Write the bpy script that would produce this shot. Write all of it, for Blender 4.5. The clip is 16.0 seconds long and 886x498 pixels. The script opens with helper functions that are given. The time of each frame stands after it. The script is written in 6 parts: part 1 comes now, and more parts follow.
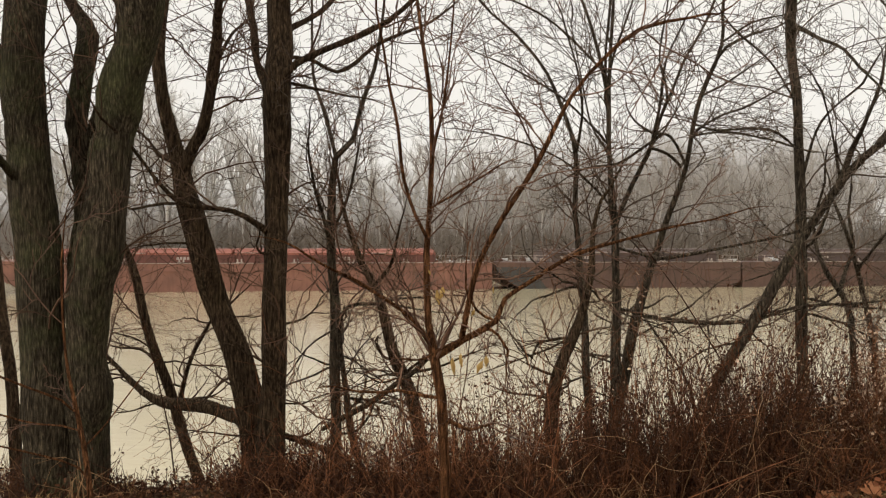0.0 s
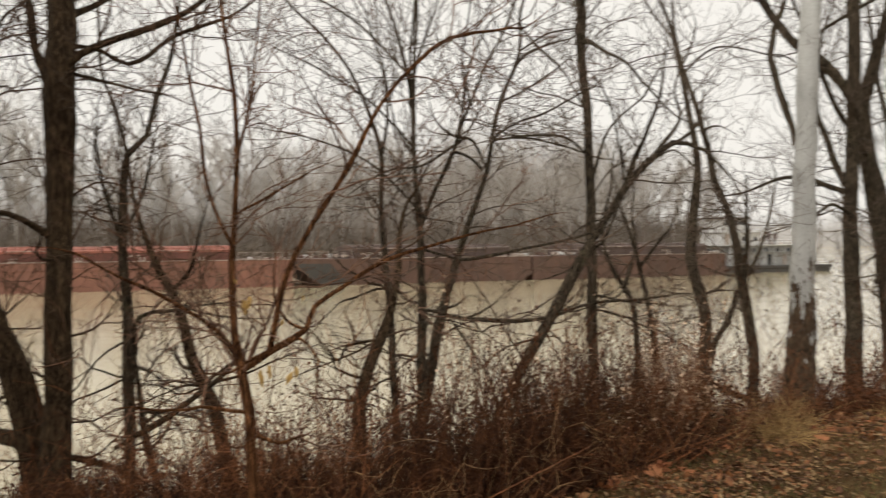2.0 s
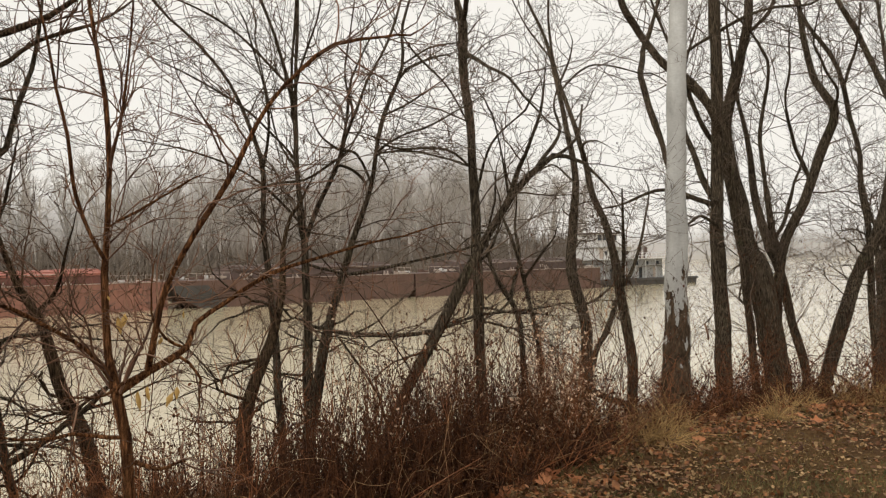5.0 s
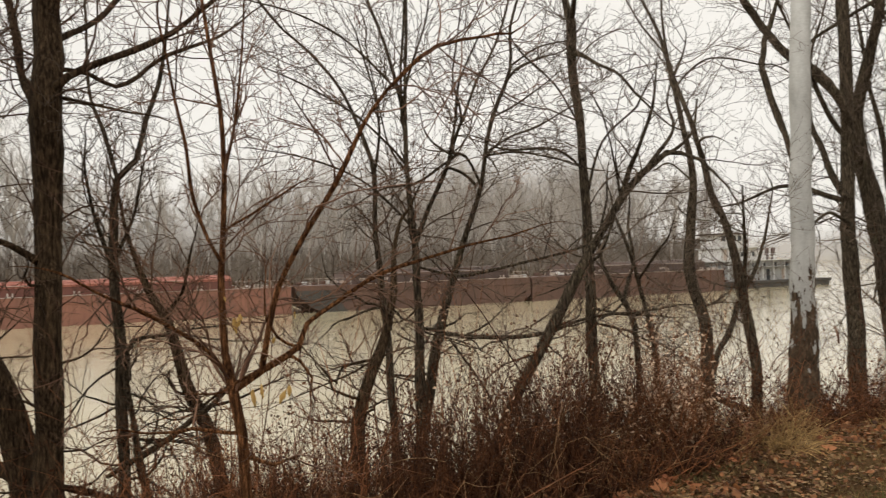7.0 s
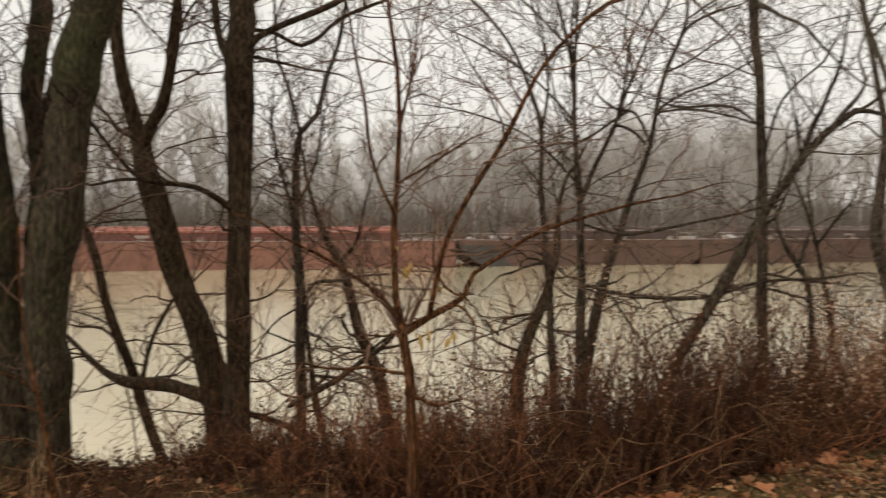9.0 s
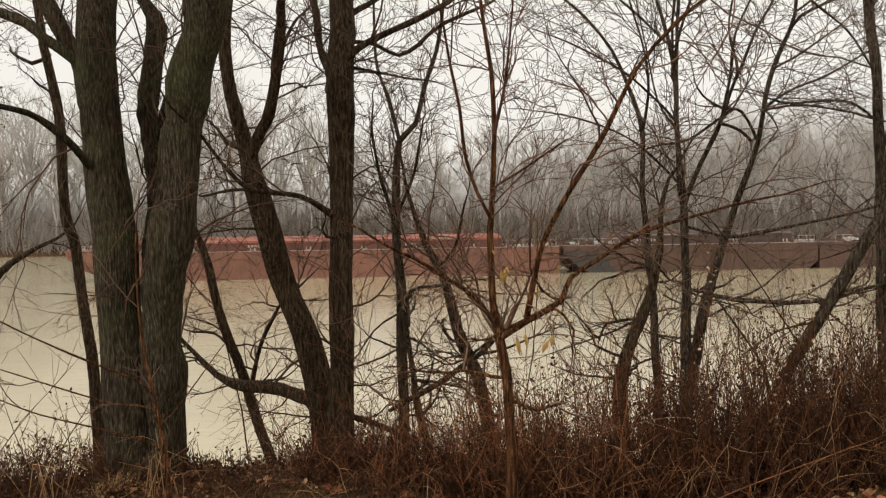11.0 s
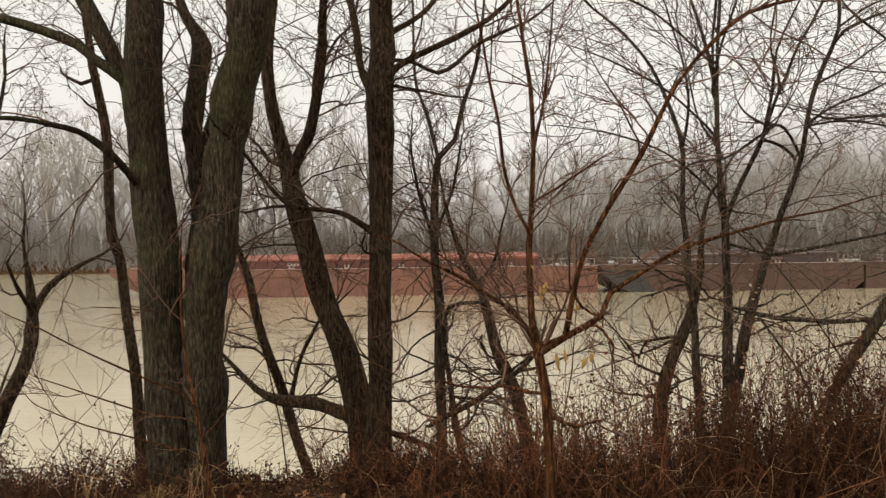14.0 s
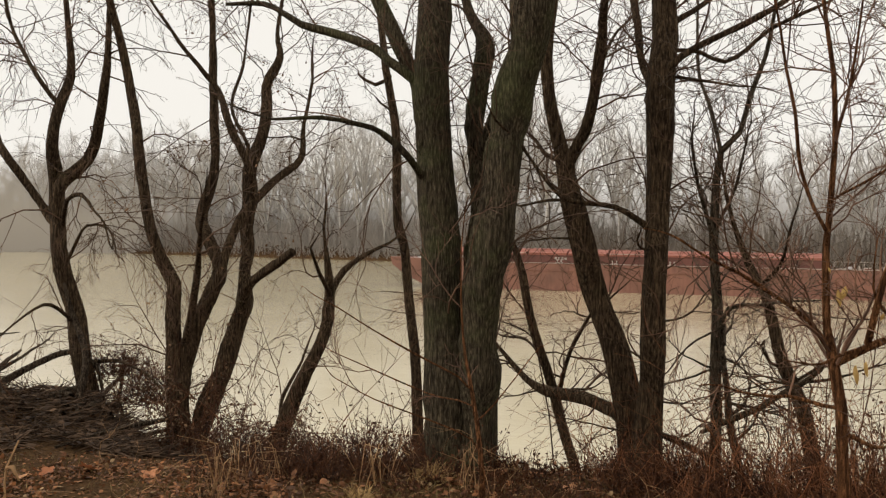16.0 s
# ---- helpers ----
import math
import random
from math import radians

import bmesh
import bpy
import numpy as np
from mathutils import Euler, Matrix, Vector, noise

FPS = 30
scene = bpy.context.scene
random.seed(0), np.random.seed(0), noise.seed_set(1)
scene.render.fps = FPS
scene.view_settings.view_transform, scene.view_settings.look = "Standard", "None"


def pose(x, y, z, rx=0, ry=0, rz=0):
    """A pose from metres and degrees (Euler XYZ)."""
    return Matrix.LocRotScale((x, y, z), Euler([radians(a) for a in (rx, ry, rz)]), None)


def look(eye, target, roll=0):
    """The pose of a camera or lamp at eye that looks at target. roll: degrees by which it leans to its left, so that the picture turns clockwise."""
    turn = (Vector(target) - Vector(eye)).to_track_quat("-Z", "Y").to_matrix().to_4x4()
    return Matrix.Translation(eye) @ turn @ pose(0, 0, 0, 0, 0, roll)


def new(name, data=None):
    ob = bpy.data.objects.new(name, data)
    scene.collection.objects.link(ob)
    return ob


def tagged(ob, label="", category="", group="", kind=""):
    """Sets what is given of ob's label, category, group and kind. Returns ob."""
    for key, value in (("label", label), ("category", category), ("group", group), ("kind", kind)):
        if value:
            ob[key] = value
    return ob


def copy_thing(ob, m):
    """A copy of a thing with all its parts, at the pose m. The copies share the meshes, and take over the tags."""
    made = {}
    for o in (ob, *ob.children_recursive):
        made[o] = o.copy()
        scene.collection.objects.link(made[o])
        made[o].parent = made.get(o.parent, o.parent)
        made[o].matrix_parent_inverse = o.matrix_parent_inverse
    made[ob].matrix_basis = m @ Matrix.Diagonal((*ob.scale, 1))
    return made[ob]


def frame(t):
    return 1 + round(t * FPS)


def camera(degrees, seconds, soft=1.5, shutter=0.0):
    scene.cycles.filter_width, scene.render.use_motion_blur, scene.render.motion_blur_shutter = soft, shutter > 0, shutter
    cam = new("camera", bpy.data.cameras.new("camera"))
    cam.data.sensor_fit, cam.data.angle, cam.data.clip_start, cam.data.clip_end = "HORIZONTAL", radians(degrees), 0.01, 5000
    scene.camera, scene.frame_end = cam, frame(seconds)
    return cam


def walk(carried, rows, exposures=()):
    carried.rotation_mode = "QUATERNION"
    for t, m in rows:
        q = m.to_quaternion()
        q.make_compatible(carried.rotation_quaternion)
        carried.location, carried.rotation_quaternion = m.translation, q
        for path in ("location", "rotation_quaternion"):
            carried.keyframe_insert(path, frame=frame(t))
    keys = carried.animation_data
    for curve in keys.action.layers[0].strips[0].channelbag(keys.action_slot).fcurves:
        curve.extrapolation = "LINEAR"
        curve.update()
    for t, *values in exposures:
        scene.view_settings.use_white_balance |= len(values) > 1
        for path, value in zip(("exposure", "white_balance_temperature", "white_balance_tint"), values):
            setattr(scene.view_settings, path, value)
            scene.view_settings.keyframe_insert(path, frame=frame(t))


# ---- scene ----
cam = camera(55.86, 16.0, soft=1.22, shutter=0.38)
# seconds, place in metres, turn in degrees
PATH = [
    (0, 0.000, -0.000, 1.600, 90.00, 0.00, -0.00),
    (0.5, -0.010, -0.024, 1.628, 89.57, 0.10, -1.97),
    (1, -0.036, -0.019, 1.641, 88.76, 0.21, -5.77),
    (1.5, -0.022, 0.028, 1.641, 89.66, -0.27, -6.10),
    (2, -0.038, 0.062, 1.652, 89.67, 0.39, -13.59),
    (2.5, -0.069, 0.076, 1.652, 91.06, 1.29, -19.95),
    (3, -0.067, 0.066, 1.652, 91.05, 1.19, -22.44),
    (3.2, -0.066, 0.068, 1.651, 90.95, 1.19, -22.97),
    (5.3, -0.048, 0.142, 1.610, 90.77, 1.39, -21.04),
    (5.5, -0.043, 0.143, 1.607, 90.77, 1.37, -20.50),
    (6, -0.023, 0.141, 1.600, 90.82, 1.24, -18.77),
    (6.5, -0.015, 0.132, 1.602, 90.94, 1.11, -16.77),
    (7, 0.001, 0.132, 1.595, 91.30, 1.92, -13.70),
    (7.5, -0.002, 0.110, 1.593, 90.70, 1.39, -11.14),
    (8, -0.041, 0.067, 1.597, 90.55, 1.20, -11.23),
    (8.5, -0.060, 0.020, 1.604, 88.95, 0.41, -10.77),
    (9, -0.021, 0.024, 1.589, 88.49, 0.06, -2.52),
    (9.5, 0.027, 0.022, 1.593, 87.30, 0.17, 3.01),
    (9.7, 0.029, 0.021, 1.592, 87.15, 0.20, 3.68),
    (11.8, 0.006, 0.009, 1.567, 89.90, 0.92, 4.79),
    (12, 0.007, 0.009, 1.566, 89.89, 0.92, 4.90),
    (12.5, 0.009, 0.007, 1.567, 89.81, 0.85, 5.03),
    (13, 0.009, 0.006, 1.562, 90.04, 0.67, 5.37),
    (13.5, 0.009, 0.004, 1.558, 90.24, 0.59, 5.80),
    (14, 0.007, -0.003, 1.559, 90.33, 0.71, 7.11),
    (14.5, 0.001, -0.011, 1.556, 90.28, 0.65, 11.73),
    (15, -0.023, -0.015, 1.558, 90.06, 0.28, 18.85),
    (15.5, -0.029, -0.019, 1.555, 89.94, -0.58, 23.52),
    (16, -0.032, -0.023, 1.555, 89.90, -1.08, 25.30),
]
walk(cam, [(t, pose(*row)) for t, *row in PATH])
scene.view_settings.exposure = 0.1

# ---- light: a bright overcast sky, hardly any sun ----
world = bpy.data.worlds.new("overcast")
scene.world = world
world.use_nodes = True
wn = world.node_tree
wn.nodes.clear()
sky = wn.nodes.new("ShaderNodeTexSky")
sky.sky_type = "NISHITA"
sky.sun_disc = False
sky.sun_elevation, sky.sun_rotation = radians(32), radians(237)
sky.air_density, sky.dust_density, sky.ozone_density = 1.0, 6.0, 0.5
grey = wn.nodes.new("ShaderNodeHueSaturation")
grey.inputs["Saturation"].default_value = 0.12
cloud = wn.nodes.new("ShaderNodeMix")
cloud.data_type = "RGBA"
cloud.inputs["Factor"].default_value = 0.86
cloud.inputs["B"].default_value = (9.7, 9.3, 8.6, 1)
back = wn.nodes.new("ShaderNodeBackground")
back.inputs["Strength"].default_value = 0.1
wout = wn.nodes.new("ShaderNodeOutputWorld")
wn.links.new(sky.outputs[0], grey.inputs["Color"])
wn.links.new(grey.outputs[0], cloud.inputs["A"])
wn.links.new(cloud.outputs["Result"], back.inputs["Color"])
wn.links.new(back.outputs[0], wout.inputs["Surface"])

sun_data = bpy.data.lights.new("sun", "SUN")
sun_data.energy, sun_data.angle, sun_data.color = 0.9, radians(30), (1, 0.96, 0.92)
sun = new("sun", sun_data)
sun.matrix_world = look((-55, -35, 42), (0, 0, 0))


# ---- materials ----
class Nodes:
    """A short way to write a node material."""

    def __init__(self, name, rough=0.8, metal=0.0, spec=0.3):
        self.mat = bpy.data.materials.new(name)
        self.mat.use_nodes = True
        self.tree = self.mat.node_tree
        self.bsdf = self.tree.nodes["Principled BSDF"]
        self.bsdf.inputs["Roughness"].default_value = rough
        self.bsdf.inputs["Metallic"].default_value = metal
        self.bsdf.inputs["Specular IOR Level"].default_value = spec
        self.coord = self.add("ShaderNodeTexCoord").outputs["Object"]

    def add(self, kind, **values):
        n = self.tree.nodes.new(kind)
        for k, v in values.items():
            n.inputs[k.replace("_", " ")].default_value = v
        return n

    def link(self, a, b):
        self.tree.links.new(a, b)

    def scaled(self, x, y, z):
        m = self.add("ShaderNodeMapping")
        m.inputs["Scale"].default_value = (x, y, z)
        self.link(self.coord, m.inputs["Vector"])
        return m.outputs[0]

    def noise(self, scale, detail=4, rough=0.6, at=None, distort=0.0):
        n = self.add("ShaderNodeTexNoise", Scale=scale, Detail=detail, Roughness=rough, Distortion=distort)
        self.link(at or self.coord, n.inputs["Vector"])
        return n.outputs["Fac"]

    def cells(self, scale, at=None):
        n = self.add("ShaderNodeTexVoronoi", Scale=scale)
        self.link(at or self.coord, n.inputs["Vector"])
        return n.outputs["Distance"]

    def ramp(self, fac, *stops):
        n = self.add("ShaderNodeValToRGB")
        e = n.color_ramp.elements
        while len(e) < len(stops):
            e.new(0.5)
        for el, (p, c) in zip(e, stops):
            el.position, el.color = p, (*c, 1) if len(c) == 3 else c
        self.link(fac, n.inputs["Fac"])
        return n.outputs["Color"]

    def mix(self, fac, a, b, mode="MIX"):
        n = self.add("ShaderNodeMix")
        n.data_type, n.blend_type = "RGBA", mode
        for v, k in ((fac, 0), (a, 6), (b, 7)):
            if isinstance(v, (int, float)):
                n.inputs[k].default_value = v
            elif isinstance(v, tuple):
                n.inputs[k].default_value = (*v, 1)
            else:
                self.link(v, n.inputs[k])
        return n.outputs["Result"]

    def random(self):
        return self.add("ShaderNodeObjectInfo").outputs["Random"]

    def island(self):
        return self.add("ShaderNodeNewGeometry").outputs["Random Per Island"]

    def colour(self, c):
        self.link(c, self.bsdf.inputs["Base Color"])

    def rough(self, v):
        self.link(v, self.bsdf.inputs["Roughness"])

    def bump(self, height, strength=0.5, distance=0.02):
        b = self.add("ShaderNodeBump", Strength=strength, Distance=distance)
        self.link(height, b.inputs["Height"])
        self.link(b.outputs[0], self.bsdf.inputs["Normal"])


def bark(name, dark, light, moss, ridge=22.0, moss_at=0.62):
    """Long furrows between broken ridges, blotched with moss and damp."""
    m = Nodes(name, 0.9, spec=0.12)
    rid = m.noise(ridge * 1.6, 6, 0.7, m.scaled(1, 1, 0.1), 0.2)
    plates = m.cells(ridge * 1.8, m.scaled(1, 1, 0.2))
    speck = m.noise(ridge * 5, 3, 0.7, m.scaled(1, 1, 0.5))
    big = m.noise(2.2, 5, 0.65)
    pale = tuple(min(1, v * 1.9) for v in light)
    c = m.ramp(rid, (0.4, dark), (0.52, light), (0.66, pale))
    c = m.mix(m.ramp(big, (moss_at, (0, 0, 0)), (moss_at + 0.16, (0.7, 0.7, 0.7))), c, m.mix(rid, moss, tuple(min(1, v * 1.5) for v in moss)))
    c = m.mix(0.75, c, m.ramp(plates, (0.1, (1.3, 1.28, 1.25)), (0.6, (0.42, 0.4, 0.38))), "MULTIPLY")
    c = m.mix(0.6, c, m.ramp(m.noise(0.9, 4, 0.6, m.scaled(1, 1, 0.6)), (0.35, (0.5, 0.46, 0.42)), (0.7, (1.3, 1.25, 1.16))), "MULTIPLY")
    c = m.mix(0.6, c, m.ramp(speck, (0.35, (0.6, 0.58, 0.55)), (0.7, (1.5, 1.5, 1.42))), "MULTIPLY")
    m.colour(c)
    m.bump(m.mix(0.6, rid, plates, "SUBTRACT"), 1.0, 0.04)
    return m.mat


def plain(name, a, b, scale=8.0, rough=0.8, metal=0.0, spec=0.3, by_island=False, bump=0.3, spread=0.45):
    m = Nodes(name, rough, metal, spec)
    n = m.noise(scale, 6, 0.65)
    c = m.ramp(n, (0.32, a), (0.7, b))
    if by_island:
        c = m.mix(0.8, c, m.ramp(m.island(), (0.0, (1 - spread,) * 3), (1.0, (1 + spread,) * 3)), "MULTIPLY")
    m.colour(c)
    if bump:
        m.bump(n, bump, 0.01)
    return m.mat


BARK = bark("wet_bark", (0.05, 0.034, 0.02), (0.145, 0.1, 0.061), (0.1, 0.104, 0.046), 40.0)
BARK_GREY = bark("furrowed_grey_bark", (0.05, 0.038, 0.023), (0.137, 0.112, 0.075), (0.125, 0.133, 0.06), 46.0, 0.49)
BARK_YOUNG = bark("young_bark", (0.1, 0.044, 0.019), (0.28, 0.128, 0.055), (0.14, 0.1, 0.045), 40.0, 0.7)
# greyish bark and twigs, colour lightened further for the veil of haze
BARK_ASH = bark("greyish_bark", (0.055, 0.044, 0.032), (0.175, 0.143, 0.104), (0.13, 0.14, 0.07), 40.0, 0.58)
TWIG_ASH = plain("greyish_twig_bark", (0.08, 0.056, 0.039), (0.19, 0.136, 0.093), 6, 0.8, by_island=True, bump=0)
TWIG = plain("twig_bark", (0.053, 0.03, 0.017), (0.16, 0.088, 0.048), 6, 0.8, by_island=True, bump=0)
TWIG_YOUNG = plain("red_twig_bark", (0.1, 0.05, 0.03), (0.22, 0.12, 0.07), 6, 0.7, by_island=True, bump=0)
DEAD_LEAF = plain("dead_leaf", (0.11, 0.06, 0.03), (0.26, 0.15, 0.075), 14, 0.7, by_island=True, bump=0)
YELLOW_LEAF = plain("yellow_leaf", (0.4, 0.22, 0.05), (0.55, 0.35, 0.11), 14, 0.6, by_island=True, bump=0)
LITTER_LEAF = plain("fallen_leaf_brown", (0.085, 0.031, 0.012), (0.29, 0.125, 0.047), 20, 0.6, by_island=True, bump=0, spread=0.85)
STRAW = plain("dead_grass", (0.26, 0.155, 0.055), (0.58, 0.38, 0.16), 9, 0.75, by_island=True, bump=0)
BRAMBLE = plain("bramble_stem", (0.08, 0.029, 0.011), (0.31, 0.118, 0.042), 7, 0.75, by_island=True, bump=0)
GREEN = plain("green_grass_blade", (0.05, 0.052, 0.016), (0.14, 0.125, 0.038), 3, 0.7, by_island=True, bump=0)
PALE_LEAF = plain("pale_fallen_leaf", (0.19, 0.11, 0.048), (0.42, 0.27, 0.13), 20, 0.6, by_island=True, bump=0)
GRASS = plain("grass_blade", (0.085, 0.06, 0.022), (0.26, 0.172, 0.066), 3, 0.75, by_island=True, bump=0)
# mist haze is put into the base colours of the far trees
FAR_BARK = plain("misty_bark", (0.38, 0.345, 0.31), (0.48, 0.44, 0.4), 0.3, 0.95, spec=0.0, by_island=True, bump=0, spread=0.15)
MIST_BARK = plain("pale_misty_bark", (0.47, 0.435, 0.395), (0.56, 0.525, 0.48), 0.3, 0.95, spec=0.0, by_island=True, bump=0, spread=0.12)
# far brush, its brown greyed to stand for haze
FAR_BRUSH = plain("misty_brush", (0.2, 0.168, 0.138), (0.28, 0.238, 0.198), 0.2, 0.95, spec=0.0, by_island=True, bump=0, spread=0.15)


def pale_bark():
    """Smooth grey-white bark with dark flecks, breaking into brown scales towards the foot."""
    m = Nodes("sycamore_bark", 0.85, spec=0.12)
    c = m.ramp(m.noise(2.6, 6, 0.7, m.scaled(1, 1, 0.5)), (0.33, (0.36, 0.355, 0.33)), (0.5, (0.5, 0.495, 0.465)), (0.68, (0.62, 0.615, 0.58)))
    c = m.mix(0.5, c, m.ramp(m.noise(30, 4, 0.7, m.scaled(1, 1, 2.5)), (0.35, (0.8, 0.79, 0.76)), (0.65, (1.1, 1.1, 1.1))), "MULTIPLY")
    z = m.add("ShaderNodeSeparateXYZ")
    m.link(m.coord, z.inputs[0])
    flakes = m.noise(11.0, 5, 0.62, m.scaled(1, 1, 0.4), 0.4)
    height = m.add("ShaderNodeMapRange")
    for k, v in (("From Min", 0.3), ("From Max", 2.3), ("To Min", 0.3), ("To Max", -0.2)):
        height.inputs[k].default_value = v
    m.link(z.outputs[2], height.inputs["Value"])
    total = m.add("ShaderNodeMath")
    total.operation = "ADD"
    m.link(flakes, total.inputs[0])
    m.link(height.outputs[0], total.inputs[1])
    scaly = m.ramp(m.noise(34, 6, 0.7, m.scaled(1, 1, 0.3)), (0.35, (0.03, 0.02, 0.013)), (0.55, (0.1, 0.068, 0.042)), (0.7, (0.2, 0.15, 0.1)))
    c = m.mix(m.ramp(total.outputs[0], (0.57, (0, 0, 0)), (0.595, (1, 1, 1))), c, scaly)
    m.colour(c)
    m.bump(total.outputs[0], 0.6, 0.02)
    return m.mat


def soil():
    m = Nodes("bank_soil", 0.95, spec=0.1)
    a = m.noise(0.7, 6, 0.65)
    b = m.noise(18, 6, 0.7)
    c = m.ramp(b, (0.3, (0.024, 0.0125, 0.006)), (0.7, (0.125, 0.065, 0.027)))
    c = m.mix(m.ramp(a, (0.42, (0, 0, 0)), (0.6, (1, 1, 1))), c, m.ramp(m.noise(30, 4), (0.3, (0.05, 0.03, 0.012)), (0.7, (0.19, 0.106, 0.042))))
    m.colour(c)
    m.bump(b, 0.8, 0.05)
    return m.mat


def river():
    m = Nodes("muddy_water", 0.1, spec=0.5)
    m.bsdf.inputs["IOR"].default_value = 1.33
    m.colour(m.ramp(m.noise(0.05, 4, 0.6, m.scaled(1, 2.5, 1)), (0.3, (0.54, 0.455, 0.285)), (0.7, (0.62, 0.53, 0.345))))
    wave = m.noise(1.0, 6, 0.6, m.scaled(0.4, 1.25, 1), 0.6)
    swell = m.noise(0.18, 3, 0.5, m.scaled(0.5, 1.4, 1))
    chop = m.noise(3.6, 3, 0.6, m.scaled(0.35, 1.2, 1), 0.8)
    h = m.mix(0.35, m.mix(0.5, wave, swell, "ADD"), chop, "ADD")
    m.bump(h, 0.16, 0.12)
    return m.mat


SYCAMORE, SOIL, WATER = pale_bark(), soil(), river()


# ---- building helpers ----
def mesh_of(name, verts, faces, mat, smooth=True):
    """A mesh from corners and from blocks of faces with equally many corners, or single faces."""
    me = bpy.data.meshes.new(name)
    verts = np.asarray(verts, np.float32)
    if faces and not isinstance(faces[0], np.ndarray):
        sizes = sorted({len(f) for f in faces})
        faces = [np.array([f for f in faces if len(f) == k], np.int32) for k in sizes]
    me.vertices.add(len(verts))
    me.vertices.foreach_set("co", verts.ravel())
    loops = np.concatenate([f.ravel() for f in faces]).astype(np.int32)
    sizes = np.concatenate([np.full(len(f), f.shape[1], np.int32) for f in faces])
    me.loops.add(len(loops))
    me.loops.foreach_set("vertex_index", loops)
    me.polygons.add(len(sizes))
    me.polygons.foreach_set("loop_start", np.concatenate([[0], np.cumsum(sizes)[:-1]]).astype(np.int32))
    me.materials.append(mat)
    if smooth:
        me.polygons.foreach_set("use_smooth", np.ones(len(sizes), dtype=bool))
    me.update(calc_edges=True)
    return me


def part(name, bm, mat, parent, label="", smooth=False):
    """Link a bmesh, or (verts, faces), as one mesh object under its parent."""
    if isinstance(bm, tuple):
        me = mesh_of(name, bm[0], bm[1], mat, True)
    else:
        me = bpy.data.meshes.new(name)
        bm.to_mesh(me)
        bm.free()
        me.materials.append(mat)
        if smooth:
            me.polygons.foreach_set("use_smooth", np.ones(len(me.polygons), dtype=bool))
    ob = new(name, me)
    ob.parent = parent
    if label:
        ob["label"] = label
    return ob


def thing(name, x, y, z, label, category, group="", kind="", turn=0.0):
    ob = tagged(new(name), label, category, group, kind)
    ob.location, ob.rotation_euler = (x, y, z), (0, 0, radians(turn))
    return ob


def smooth_path(pts, step):
    """A Catmull-Rom curve through points of x, y, z and radius."""
    p = np.asarray(pts, float)
    p = np.vstack([2 * p[0] - p[1], p, 2 * p[-1] - p[-2]])
    out = []
    for i in range(1, len(p) - 2):
        n = max(1, int(np.linalg.norm(p[i + 1, :3] - p[i, :3]) / step))
        for u in np.arange(n) / n:
            a, b, c, d = p[i - 1], p[i], p[i + 1], p[i + 2]
            out.append(0.5 * (2 * b + (c - a) * u + (2 * a - 5 * b + 4 * c - d) * u**2 + (3 * b - a - 3 * c + d) * u**3))
    out.append(p[-2])
    out = np.array(out)
    out[:, 3] = np.maximum(out[:, 3], 0.001)
    return out


RING = {n: np.stack([np.cos(np.arange(n) * 2 * np.pi / n), np.sin(np.arange(n) * 2 * np.pi / n)], 1) for n in (3, 4, 5, 6, 8, 12, 16)}


def cross(a, b):
    """The cross product, quicker than numpy's for few vectors."""
    return np.stack([a[..., 1] * b[..., 2] - a[..., 2] * b[..., 1], a[..., 2] * b[..., 0] - a[..., 0] * b[..., 2], a[..., 0] * b[..., 1] - a[..., 1] * b[..., 0]], -1)


def unit(a):
    return a / (np.sqrt((a * a).sum(-1, keepdims=True)) + 1e-9)


LEAF_FACES = np.array([(0, 1, 2), (0, 2, 3), (2, 1, 5), (2, 5, 4), (2, 4, 6), (2, 6, 3)])


